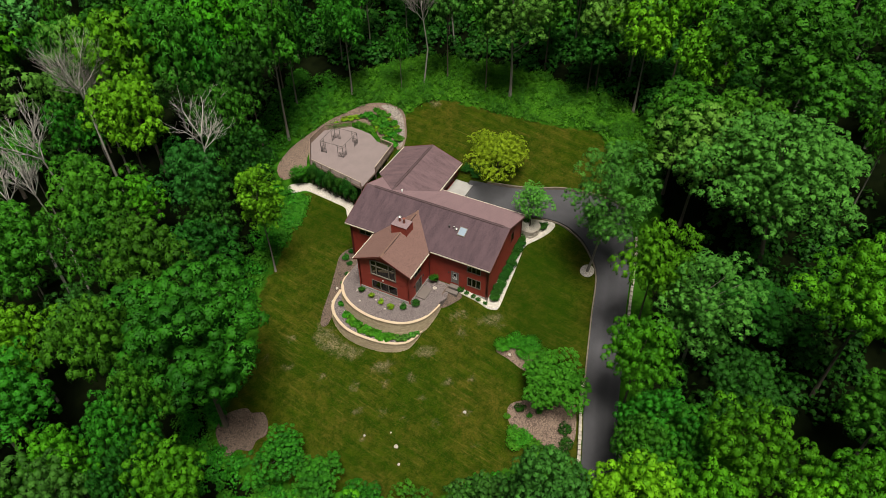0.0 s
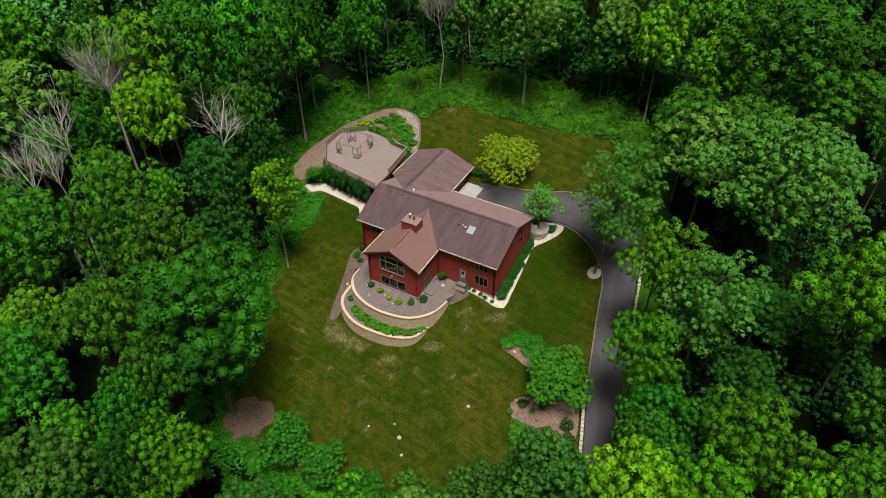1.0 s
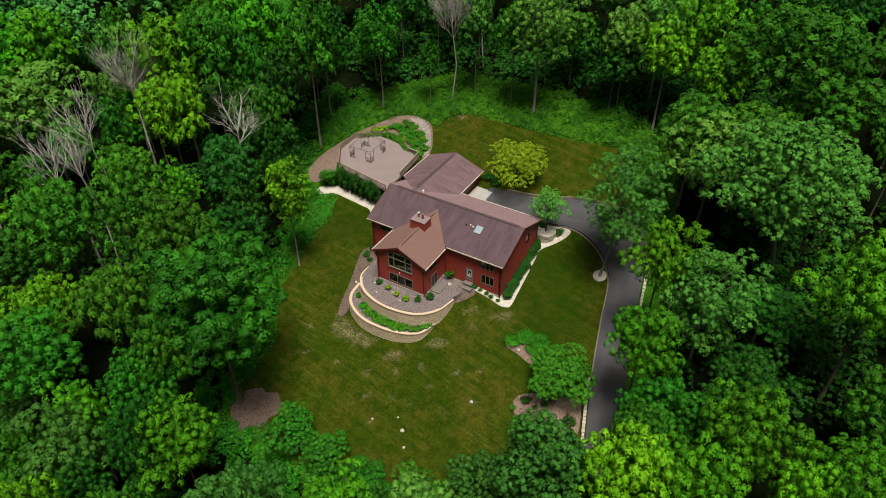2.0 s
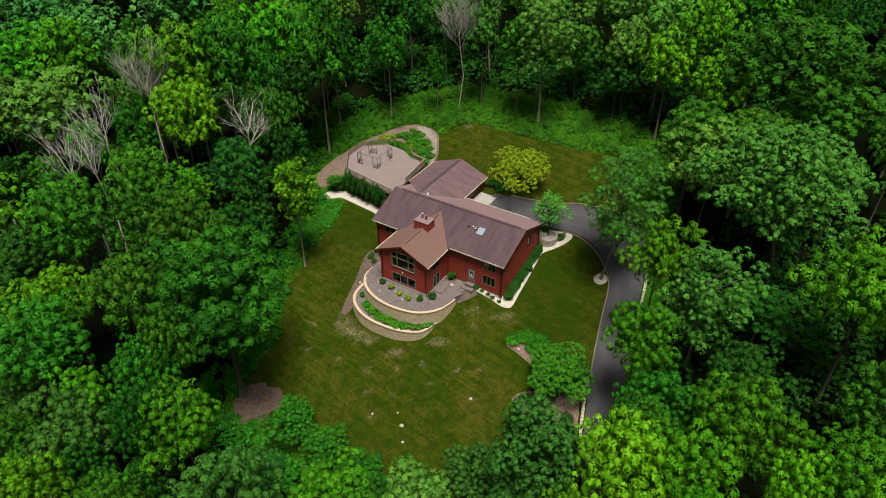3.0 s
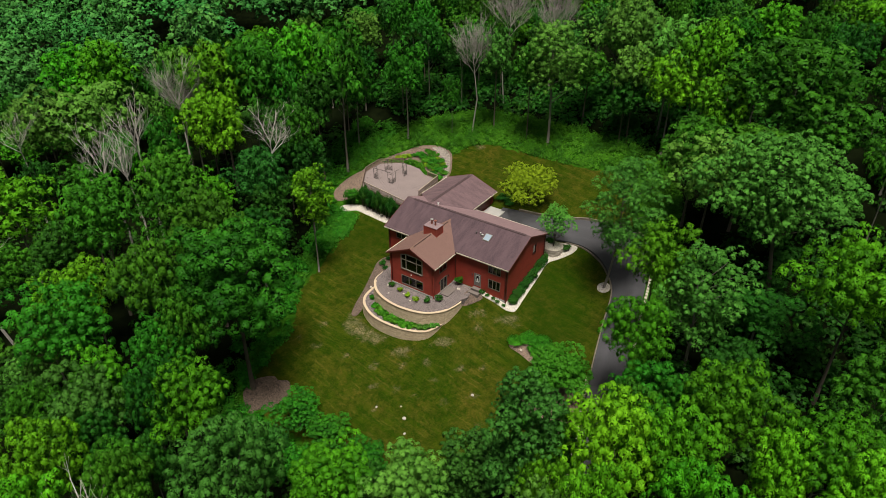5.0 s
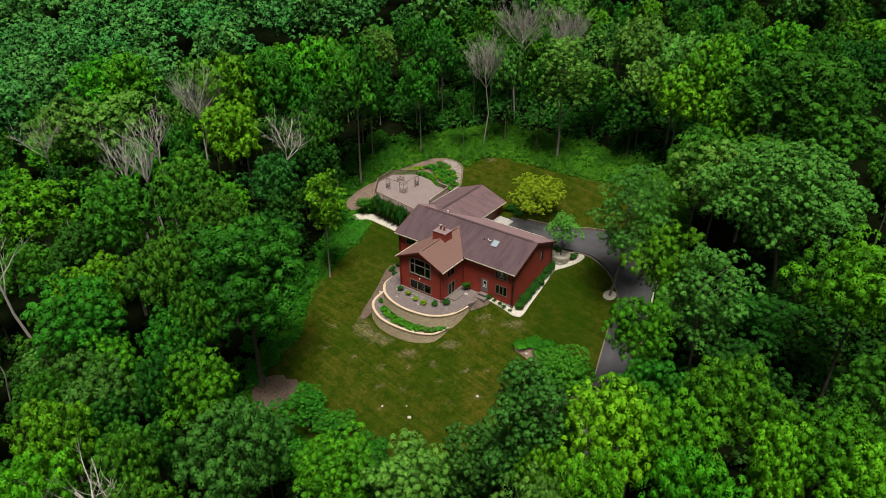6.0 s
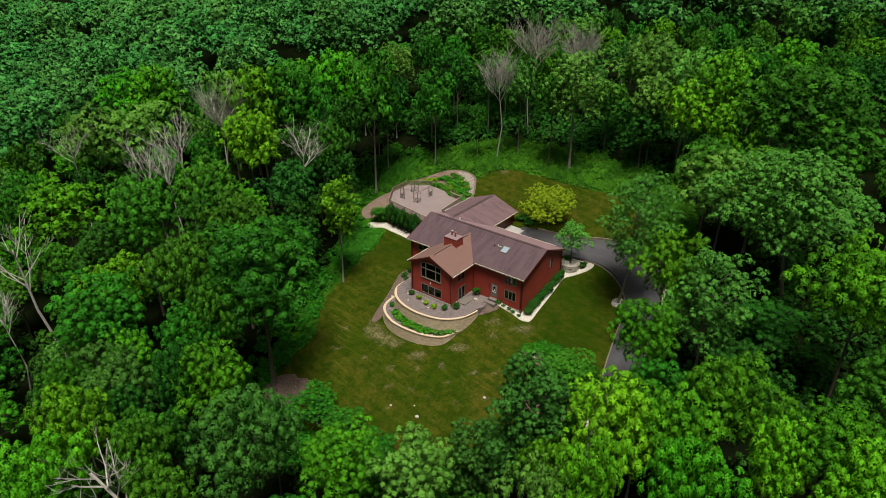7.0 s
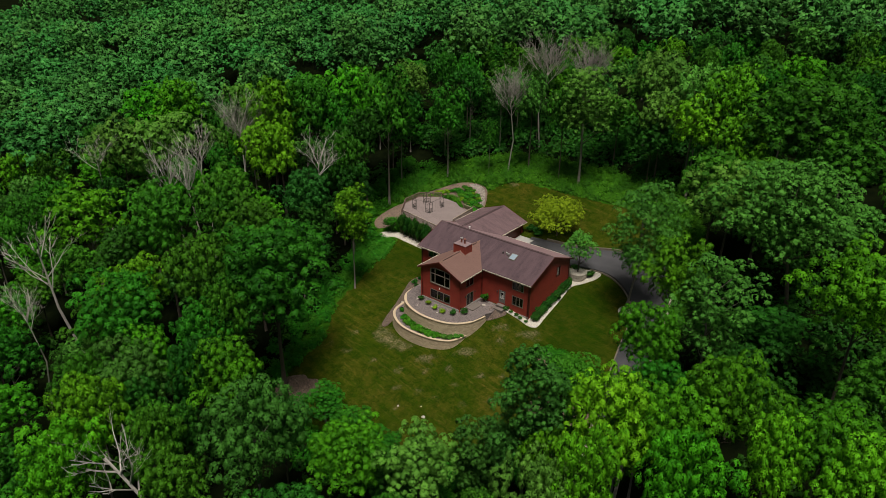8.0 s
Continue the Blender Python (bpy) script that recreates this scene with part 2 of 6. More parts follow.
CURTAIN = plain("pale_curtain", (0.45, 0.42, 0.36), 0.9, 0.15, streak=(6, 6, 0.3))
DOOR_PAINT = plain("grey_door_paint", (0.17, 0.16, 0.15), 0.5, 0.1)
SKY_PANE = plain("milky_pane", (0.26, 0.33, 0.39), 0.3, 0.08)
WHITE = plain("white_paint", (0.72, 0.72, 0.70), 0.45, 0.06)
METAL = plain("galvanised_metal", (0.45, 0.44, 0.42), 0.4, 0.15, metal=0.7)
CAP_METAL = plain("dull_pink_grey_metal", (0.24, 0.17, 0.175), 0.5, 0.2)
RUST = plain("rusty_flue", (0.22, 0.07, 0.045), 0.7, 0.3)
CHIMNEY = plain("red_chimney_board", (0.27, 0.045, 0.028), 0.7, 0.15)
VENT = plain("dark_brown_vent", (0.050, 0.028, 0.030), 0.7, 0.2)
IRON = plain("dark_iron", (0.05, 0.045, 0.042), 0.5, 0.2)
DECKING = plain("grey_brown_decking", (0.232, 0.184, 0.176), 0.75, 0.10, 0.6, 14.0)
RAIL_WOOD = plain("pale_rail_wood", (0.46, 0.37, 0.28), 0.7, 0.15)
POST_WOOD = plain("brown_rail_wood", (0.22, 0.155, 0.12), 0.75, 0.2)
ASPHALT = asphalt_material()
PATIO = plain("brown_grey_concrete", (0.15, 0.125, 0.11), 0.9, 0.15, 0.7, 12.0)
CONCRETE = plain("concrete", (0.34, 0.33, 0.31), 0.85, 0.12, 0.7, 12.0)
KERB = plain("pale_edging", (0.18, 0.15, 0.115), 0.9, 0.3, 2.0, 9.0)
WHITE_STONE = stones_material("white_marble_chips", (0.70, 0.66, 0.58), (0.46, 0.42, 0.35), 9.0, (0.36, 0.32, 0.27))
GREY_MULCH = stones_material("grey_brown_gravel", (0.24, 0.20, 0.19), (0.15, 0.12, 0.12), 7.0, (0.08, 0.065, 0.06))
PIT_CHIPS = stones_material("old_wood_chips", (0.185, 0.130, 0.096), (0.105, 0.072, 0.054), 6.0, (0.05, 0.036, 0.027))
WOOD_CHIPS = stones_material("wood_chips", (0.27, 0.19, 0.14), (0.16, 0.11, 0.085), 6.0, (0.08, 0.055, 0.04))
RUBBLE = stones_material("grey_rubble", (0.40, 0.345, 0.30), (0.25, 0.21, 0.18), 4.2, (0.08, 0.07, 0.06))


def block_material():
    """Split-faced blocks, each of its own tone."""
    m, n, links, b = shader("tan_wall_block")
    p = n.new("ShaderNodeTexCoord").outputs["Object"]
    tone = n.new("ShaderNodeNewGeometry").outputs["Random Per Island"]
    c = mixed(n, links, tone, (0.40, 0.315, 0.205), (0.55, 0.44, 0.30))
    c = mixed(n, links, calc(n, links, "MULTIPLY", noisy(n, links, p, 9.0, 5.0), 0.5), c, (0.36, 0.28, 0.185))
    links.new(c, b.inputs["Base Color"])
    b.inputs["Roughness"].default_value = 0.92
    f = node(n, links, "ShaderNodeTexNoise", {"Vector": p, "Scale": 14.0, "Detail": 5.0})
    bp = node(n, links, "ShaderNodeBump", {"Height": f.outputs[0], "Strength": 0.6, "Distance": 0.04})
    links.new(bp.outputs[0], b.inputs["Normal"])
    return m


BLOCK = block_material()
CAP = plain("tan_cap_stone", (0.52, 0.41, 0.28), 0.85, 0.12, 1.5, 12.0)
STONE = plain("pale_field_stone", (0.42, 0.375, 0.315), 0.9, 0.25, 2.0, 10.0)
DEADWOOD_GREY = plain("grey_dead_twigs", (0.30, 0.265, 0.25), 0.9, 0.2, 2.0, 14.0)
BARK = plain("brown_bark", (0.075, 0.060, 0.045), 0.95, 0.35, 2.0, 14.0, bump=0.6, bump_dist=0.03, streak=(3, 3, 0.6))
BARK_PALE = plain("pale_grey_bark", (0.15, 0.135, 0.115), 0.95, 0.3, 2.0, 14.0, bump=0.5, bump_dist=0.02, streak=(3, 3, 0.6))
DEADWOOD = plain("bleached_dead_wood", (0.44, 0.41, 0.375), 0.9, 0.2, 2.0, 14.0)
LEAF = {
    "m": leaf_material("leaf_green", (0.0071, 0.0526, 0.0028), (0.0536, 0.2394, 0.0108), leaflet=7.5),
    "d": leaf_material("leaf_dark", (0.0050, 0.0367, 0.0032), (0.0282, 0.1436, 0.0096), leaflet=7.5),
    "y": leaf_material("leaf_bright", (0.0160, 0.0947, 0.0025), (0.0917, 0.3520, 0.0082), leaflet=7.0),
    "light": leaf_material("leaf_light", (0.0378, 0.1805, 0.0038), (0.1386, 0.4465, 0.0114), leaflet=7.0),
    # paler and bluer than the near leaves: distance haze mixed into the colour
    "far": leaf_material("leaf_far_hazed", (0.0196, 0.1094, 0.0198), (0.0838, 0.3129, 0.0543), far=True, leaflet=3.0),
    "lime": leaf_material("leaf_lime", (0.110, 0.215, 0.006), (0.270, 0.430, 0.018), leaflet=9.0),
    "grey": leaf_material("leaf_grey_green", (0.0332, 0.1214, 0.0133), (0.1268, 0.3340, 0.0400), leaflet=8.0),
    "blue": leaf_material("leaf_blue_green", (0.0108, 0.0632, 0.0070), (0.0519, 0.2043, 0.0238), leaflet=8.0),
    "weed": leaf_material("leaf_weed", (0.0133, 0.0902, 0.0043), (0.0722, 0.2945, 0.0120), leaflet=8.0),
    "bank": leaf_material("leaf_bank", (0.0187, 0.1125, 0.0054), (0.0595, 0.2430, 0.0126), leaflet=7.0),
    "hedge": leaf_material("leaf_hedge", (0.010, 0.060, 0.006), (0.030, 0.130, 0.011)),
    "fern": leaf_material("leaf_fresh", (0.0221, 0.1275, 0.0051), (0.0646, 0.2465, 0.0127)),
}


# ---- ground ----
HILL = (-2.79, 0.28, 5.49, 1.14, 0.91, -0.81, 1.64, 0.28, 0.46, 5.51, -1.31, 7.63, 3.48, 1.86)
# knolls and hollows: x, y, radius, height
KNOLLS = ((3, 5.5, 6, 1.5), (-20, -2, 7, -1.6), (19.5, 15.5, 6, -1.3), (-24, 14, 7, -0.7), (-8, 33, 7, 0.7),
          (17, -7, 6, -0.6), (11, 28, 6, -0.9), (-33, 26, 8, -1.6), (-4, 22, 6, 0.7))


def height(x, y):
    u, v = math.tanh(x / 40), math.tanh(y / 40)
    terms = (1, u, v, u * u, u * v, v * v, u ** 3, u * u * v, u * v * v, v ** 3, x / 100, y / 100, v ** 4, v ** 5)
    z = sum(a * b for a, b in zip(HILL, terms))
    far = max(0.0, math.hypot(x, y) - 150.0)
    z *= math.exp(-(far / 900.0) ** 2) if far else 1.0
    for a, b, r, h in KNOLLS:
        z += h * math.exp(-((x - a) ** 2 + (y - b) ** 2) * 0.7 / (r * r))
    return z


def spline(points, closed=False, steps=6):
    """A smooth line (Catmull-Rom) through points of two or more numbers."""
    p = [Vector(q).to_3d() if len(q) == 2 else Vector(q) for q in points]
    n, out = len(p), []
    for i in range(n if closed else n - 1):
        if closed:
            a, b, c, d = p[i - 1], p[i], p[(i + 1) % n], p[(i + 2) % n]
        else:
            a, b, c, d = p[max(i - 1, 0)], p[i], p[i + 1], p[min(i + 2, n - 1)]
        for k in range(steps):
            t = k / steps
            out.append(0.5 * (2 * b + (c - a) * t + (2 * a - 5 * b + 4 * c - d) * t * t + (3 * b - a - 3 * c + d) * t ** 3))
    if not closed:
        out.append(p[-1])
    return out


def inside(poly, x, y):
    """Signed distance to a closed line: positive inside."""
    best, within = 1e9, False
    n = len(poly)
    for i in range(n):
        ax, ay, bx, by = poly[i - 1][0], poly[i - 1][1], poly[i][0], poly[i][1]
        dx, dy = bx - ax, by - ay
        t = max(0.0, min(1.0, ((x - ax) * dx + (y - ay) * dy) / (dx * dx + dy * dy + 1e-9)))
        best = min(best, math.hypot(x - ax - t * dx, y - ay - t * dy))
        if (ay > y) != (by > y) and x < ax + (y - ay) / (by - ay) * dx:
            within = not within
    return best if within else -best


LAWN = spline([(-26.5, 13.6), (-23.8, 6), (-22.9, -2.3), (-20.4, -7.7), (-16.6, -12.5), (-16, -17.7), (-14.5, -22.5), (-7, -25), (2.6, -23.5), (12, -20.5),
               (18.5, -14), (23, -11), (27, -11), (24.5, 1), (22.5, 8), (22, 16), (20, 24), (16, 33), (12.8, 38), (5, 37.4), (-6, 36.7), (-13, 36.9), (-17, 35),
               (-18.5, 30), (-17, 22), (-17, 16)], True, 4)
MEADOW = spline([(-30, 12), (-26, 2), (-25, -5), (-20, -13), (-19, -18), (-14, -26), (0, -27), (14, -24), (25, -15), (33, -10), (30, 5), (27, 20), (24, 33), (17, 43),
                 (5, 46), (-8, 47), (-22, 45), (-32, 38), (-38, 30), (-37, 18)], True, 4)
# worn, dry places in the lawn: x, y, radius
WORN = ((-2.0, -11.5, 1.0), (1.6, -9.8, 0.8), (4.2, -7.6, 1.1), (6.0, -12.6, 0.7), (8.6, -6.2, 1.0), (-6.5, -12.0, 0.9), (-11.5, -12.5, 1.1), (9.8, -11.6, 0.9), (3.0, -13.0, 0.7), (7.6, 0.2, 1.0), (-15.0, -13.0, 1.0), (11.5, -4.6, 0.8), (-9.8, -7.0, 1.5), (-8.0, -7.6, 1.6), (-6.2, -7.8, 1.2), (-4.2, -7.4, 1.4), (-10.6, -5.0, 1.0), (3.6, -4.4, 1.2), (4.9, -3.4, 1.0), (0.4, -7.6, 1.2), (-0.6, -8.6, 0.9), (11.0, 3.6, 1.3), (9.2, 3.0, 1.0), (2.4, -16.4, 0.7), (12.2, -8.9, 0.9),
        (0.1, -14.2, 0.9), (-13.5, -9, 1.0), (6.6, -9.5, 0.8), (15.0, -12.0, 0.8), (-14.5, 36.0, 1.4), (12.5, 9.0, 0.7), (5.5, 1.5, 0.9), (6.8, 2.3, 0.9))

# well-watered, darker stretches: x, y, radius
LUSH = ((15, 9, 5.5), (13, 14, 4), (17.5, 4, 4), (-18, 11, 4), (-21, 8, 3), (12, 24, 4))


def grid_lines(lo, hi, step, reach):
    inner = [lo + i * step for i in range(int((hi - lo) / step) + 1)]
    out, d, right, left = inner, step, inner[-1], inner[0]
    while right < reach:
        d *= 1.28
        right, left = right + d, left - d
        out = [left] + out + [right]
    return out


def build_ground():
    xs, ys = grid_lines(-60, 64, 0.8, 2500), grid_lines(-60, 72, 0.8, 2500)
    verts, lawn, meadow, dry, lush = [], [], [], [], []
    for y in ys:
        for x in xs:
            verts.append((x, y, height(x, y)))
            near = -45 < x < 45 and -40 < y < 60
            lawn.append(max(0.0, min(1.0, 0.5 + 0.45 * inside(LAWN, x, y))) if near else 0.0)
            meadow.append(max(0.0, min(1.0, 0.5 + 0.30 * inside(MEADOW, x, y))) if near else 0.0)
            lush.append(min(1.0, sum(math.exp(-((x - a) ** 2 + (y - b) ** 2) / (r * r)) for a, b, r in LUSH)) if near else 0.0)
            dry.append(min(1.0, sum(math.exp(-((x - a) ** 2 + (y - b) ** 2) / (r * r)) for a, b, r in WORN)) if near else 0.0)
    w = len(xs)
    faces = [(j * w + i, j * w + i + 1, (j + 1) * w + i + 1, (j + 1) * w + i) for j in range(len(ys) - 1) for i in range(w - 1)]
    me = bpy.data.meshes.new("ground")
    me.from_pydata(verts, [], faces)
    for name, vals in (("lawn", lawn), ("meadow", meadow), ("dry", dry), ("lush", lush)):
        a = me.attributes.new(name, "FLOAT", "POINT")
        a.data.foreach_set("value", vals)
    me.polygons.foreach_set("use_smooth", [True] * len(faces))
    me.materials.append(GROUND)
    tagged(new("ground", me), "sloping mown lawn with dry patches inside woodland floor darkened for tree shade", "ground", kind="structure")


build_ground()


# ---- building blocks ----
def part(name, bm, material, parent=None, label="", smooth=False):
    me = bpy.data.meshes.new(name)
    bmesh.ops.recalc_face_normals(bm, faces=bm.faces)
    if smooth:
        for f in bm.faces:
            f.smooth = True
    bm.to_mesh(me)
    bm.free()
    me.materials.append(material)
    ob = new(name, me)
    ob.parent = parent
    return tagged(ob, label)


def thing(name, x, y, z, label, category, group="", kind=""):
    ob = new(name)
    ob.matrix_world = Matrix.Translation((x, y, z))
    ob.empty_display_size = 0.2
    return tagged(ob, label, category, group, kind)


def box(bm, x0, y0, z0, x1, y1, z1, bevel=0.0):
    v = [bm.verts.new(c) for c in ((x0, y0, z0), (x1, y0, z0), (x1, y1, z0), (x0, y1, z0), (x0, y0, z1), (x1, y0, z1), (x1, y1, z1), (x0, y1, z1))]
    fs = [bm.faces.new([v[i] for i in q]) for q in ((0, 3, 2, 1), (4, 5, 6, 7), (0, 1, 5, 4), (1, 2, 6, 5), (2, 3, 7, 6), (3, 0, 4, 7))]
    if bevel:
        es = {e for f in fs for e in f.edges}
        bmesh.ops.bevel(bm, geom=list(es), offset=bevel, segments=1, affect="EDGES")


def prism(bm, poly, a, b):
    """A solid between two copies of a polygon of 3D points, moved by the vectors a and b."""
    a, b = Vector(a), Vector(b)
    lo = [bm.verts.new(Vector(p) + a) for p in poly]
    hi = [bm.verts.new(Vector(p) + b) for p in poly]
    n = len(poly)
    bm.faces.new(lo[::-1])
    bm.faces.new(hi)
    for i in range(n):
        bm.faces.new((lo[i - 1], lo[i], hi[i], hi[i - 1]))


def beam(bm, p, q, w, h=None):
    """A straight square bar from p to q."""
    p, q, h = Vector(p), Vector(q), h or w
    d = (q - p).normalized()
    side = d.cross(Vector((0, 0, 1)))
    side = side.normalized() if side.length > 1e-3 else Vector((1, 0, 0))
    up = side.cross(d)
    ring = [side * (w / 2 * a) + up * (h / 2 * b) for a, b in ((-1, -1), (1, -1), (1, 1), (-1, 1))]
    lo, hi = [bm.verts.new(p + r) for r in ring], [bm.verts.new(q + r) for r in ring]
    bm.faces.new(lo), bm.faces.new(hi[::-1])
    for i in range(4):
        bm.faces.new((lo[i - 1], lo[i], hi[i], hi[i - 1]))


def tube(bm, points, radii, sides=7):
    """A tapered, closed tube along points."""
    rings = []
    for i, p in enumerate(points):
        p = Vector(p)
        d = (Vector(points[min(i + 1, len(points) - 1)]) - Vector(points[max(i - 1, 0)])).normalized()
        s = d.orthogonal().normalized()
        u = d.cross(s)
        rings.append([bm.verts.new(p + (s * math.cos(2 * math.pi * k / sides) + u * math.sin(2 * math.pi * k / sides)) * radii[i]) for k in range(sides)])
    for a, b in zip(rings, rings[1:]):
        for k in range(sides):
            bm.faces.new((a[k - 1], a[k], b[k], b[k - 1]))
    bm.faces.new(rings[0]), bm.faces.new(rings[-1][::-1])


def drum(bm, x, y, z0, z1, r0, r1=None, sides=14):
    tube(bm, [(x, y, z0), (x, y, z1)], [r0, r1 if r1 is not None else r0], sides)


def sheet(name, outline, lift, material, label, category, thick=0.12, z_of=height, step=0.7, wobble=0.0):
    """A bed of loose stuff or paving that follows the ground inside a closed outline, with a real edge."""
    pts = [(p[0], p[1]) for p in outline]
    bm = bmesh.new()
    rng = random.Random(len(name) + len(pts))
    edge = [bm.verts.new((x, y, 0)) for x, y in pts]
    bm.faces.new(edge)
    bmesh.ops.triangulate(bm, faces=bm.faces[:])
    for _ in range(5):
        long = [e for e in bm.edges if e.calc_length() > step]
        if not long:
            break
        bmesh.ops.subdivide_edges(bm, edges=long, cuts=1)
        bmesh.ops.triangulate(bm, faces=[f for f in bm.faces if len(f.verts) > 3])
    for v in bm.verts:
        v.co.z = z_of(v.co.x, v.co.y) + lift + (rng.uniform(0, wobble) if not v.is_boundary else 0)
    rim = bmesh.ops.extrude_edge_only(bm, edges=[e for e in bm.edges if e.is_boundary])
    for g in rim["geom"]:
        if isinstance(g, bmesh.types.BMVert):
            g.co.z -= thick + lift
    return tagged(part(name, bm, material), label, category, kind="structure")


# ---- driveway ----
DRIVE_L = spline([(33.5, -30, 0), (29.5, -18, 0), (27.0, -8.8, 0), (25.2, -3.0, 0), (23.7, 2.6, 0), (22.1, 9.2, 0), (20.6, 15.6, 0), (18.3, 18.8, 0), (15.7, 20.6, 0), (12.4, 21.6, 0), (8.0, 20.8, 0), (3.0, 18.3, 0), (-2.2, 17.6, 0)], False, 6)
DRIVE_R = spline([(37.5, -29, 0), (33.2, -16.5, 0), (30.4, -6.8, 0), (29.0, -2.0, 0), (27.6, 4.2, 0), (26.0, 10.5, 0), (24.6, 17.5, 0), (23.0, 23.0, 0), (19.5, 26.8, 0), (12.0, 27.6, 0), (7.5, 26.1, 0), (3.6, 24.7, 0), (-2.2, 23.3, 0)], False, 6)


def build_drive():
    me = bpy.data.meshes.new("driveway")
    n, k = len(DRIVE_L), 10
    verts, faces, track = [], [], []
    for a, b in zip(DRIVE_L, DRIVE_R):
        mid = (a + b) / 2
        for i in range(k + 1):
            t = i / k
            p = a.lerp(b, t)
            crown = 0.05 * (1 - (2 * t - 1) ** 2)
            verts.append((p.x, p.y, max(height(p.x, p.y) + 0.03, 0.6 * height(p.x, p.y) + 0.4 * height(mid.x, mid.y)) + 0.04 + crown))
            track.append(max(math.exp(-((t - 0.28) / 0.09) ** 2), math.exp(-((t - 0.72) / 0.09) ** 2)))
    for j in range(n - 1):
        for i in range(k):
            q = j * (k + 1) + i
            faces.append((q, q + 1, q + k + 2, q + k + 1))
    base = len(verts)
    for side in (0, k):
        lo = []
        for j in range(n):
            v = verts[j * (k + 1) + side]
            lo.append(len(verts))
            verts.append((v[0], v[1], v[2] - 0.5))
            track.append(0.0)
        for j in range(n - 1):
            faces.append((j * (k + 1) + side, (j + 1) * (k + 1) + side, lo[j + 1], lo[j]))
    me.from_pydata(verts, [], faces)
    me.attributes.new("track", "FLOAT", "POINT").data.foreach_set("value", track)
    me.materials.append(ASPHALT)
    tagged(new("driveway", me), "dark asphalt driveway curving uphill to the garage", "driveway", kind="structure")
    bm = bmesh.new()
    q = [(-4.3, 17.7), (-1.4, 17.6), (-1.4, 23.4), (-4.3, 23.1)]
    for i in range(2):
        for j in range(2):
            u0, v0 = i / 2, j / 2
            cs = []
            for u, v in ((u0, v0), (u0 + 0.495, v0), (u0 + 0.495, v0 + 0.495), (u0, v0 + 0.495)):
                a = Vector(q[0]).lerp(Vector(q[1]), u)
                b = Vector(q[3]).lerp(Vector(q[2]), u)
                c = a.lerp(b, v)
                cs.append((c.x, c.y, 3.30 - 0.03 * (c.x + 4.3)))
            prism(bm, cs, (0, 0, -0.8), (0, 0, 0.12))
    tagged(part("garage_apron", bm, CONCRETE), "pale concrete apron in front of the garage", "pavement", kind="structure")
    bm = bmesh.new()
    line = [p for p in DRIVE_R[46:70]]
    for a, b in zip(line, line[1:]):
        za, zb = height(a.x, a.y) + 0.22, height(b.x, b.y) + 0.22
        beam(bm, (a.x, a.y, za), (b.x, b.y, zb), 0.22, 0.4)
    tagged(part("edging_far", bm, KERB), "pale timber edging along the driveway lawn", "kerb", kind="structure")
    bm = bmesh.new()
    line = DRIVE_L[18:58]
    for a, b in zip(line, line[1:]):
        d = (b - a).normalized()
        o = Vector((-d.y, d.x, 0)) * 0.12
        beam(bm, (a.x + o.x, a.y + o.y, height(a.x, a.y) + 0.08), (b.x + o.x, b.y + o.y, height(b.x, b.y) + 0.08), 0.16, 0.22)
    tagged(part("edging_near", bm, KERB), "narrow tan stone edging between lawn and driveway", "kerb", kind="structure")


build_drive()


def stone_wall(name, line, h, label):
    """A low dry wall of uneven pale blocks along the driveway."""
    bm = bmesh.new()
    rng = random.Random(5)
    for a, b in zip(line, line[1:]):
        n = max(1, round((b - a).length / 0.55))
        for i in range(n):
            for c in range(3):
                p, q = a.lerp(b, i / n), a.lerp(b, (i + 0.96) / n)
                z = height(p.x, p.y) - 0.15 + (h + 0.15) * (c + 0.5) / 3
                w = 0.34 + rng.uniform(-0.05, 0.05)
                beam(bm, (p.x, p.y, z), (q.x, q.y, z + rng.uniform(-0.02, 0.02)), w, (h + 0.15) / 3 * 0.96)
    tagged(part(name, bm, STONE), label, "wall", kind="structure")


def offset(line, d):
    out = []
    for i, p in enumerate(line):
        t = (line[min(i + 1, len(line) - 1)] - line[max(i - 1, 0)]).normalized()
        out.append(p + Vector((-t.y, t.x, 0)) * d)
    return out


stone_wall("driveway_wall_west", offset(DRIVE_L[6:22], 0.35), 0.6, "low pale stone wall beside the driveway")
stone_wall("driveway_wall_east", offset(DRIVE_R[6:16], -0.35), 0.55, "low pale stone wall on the wooded side of the driveway")
stone_wall("driveway_wall_upper", offset(DRIVE_R[26:42], -0.4), 0.4, "low pale stone edge beside the upper driveway")


# ---- house ----
def lay_uv(bm, faces, uvs):
    layer = bm.loops.layers.uv.verify()
    for f in faces:
        for l in f.loops:
            l[layer].uv = uvs(l.vert.co)


def slope(parent, name, poly, material, thick=0.16, label=""):
    """One roof plane: poly starts with the two ends of its eave, then goes up; shingles are laid along the eave."""
    bm = bmesh.new()
    prism(bm, poly, (0, 0, -thick), (0, 0, 0))
    a, b = Vector(poly[0]), Vector(poly[1])
    u = (b - a).normalized()
    nrm = u.cross(Vector(poly[2]) - b).normalized()
    v = nrm.cross(u)
    lay_uv(bm, bm.faces, lambda c: ((c - a).dot(u), (c - a).dot(v)))
    return part(name, bm, material, parent, label)


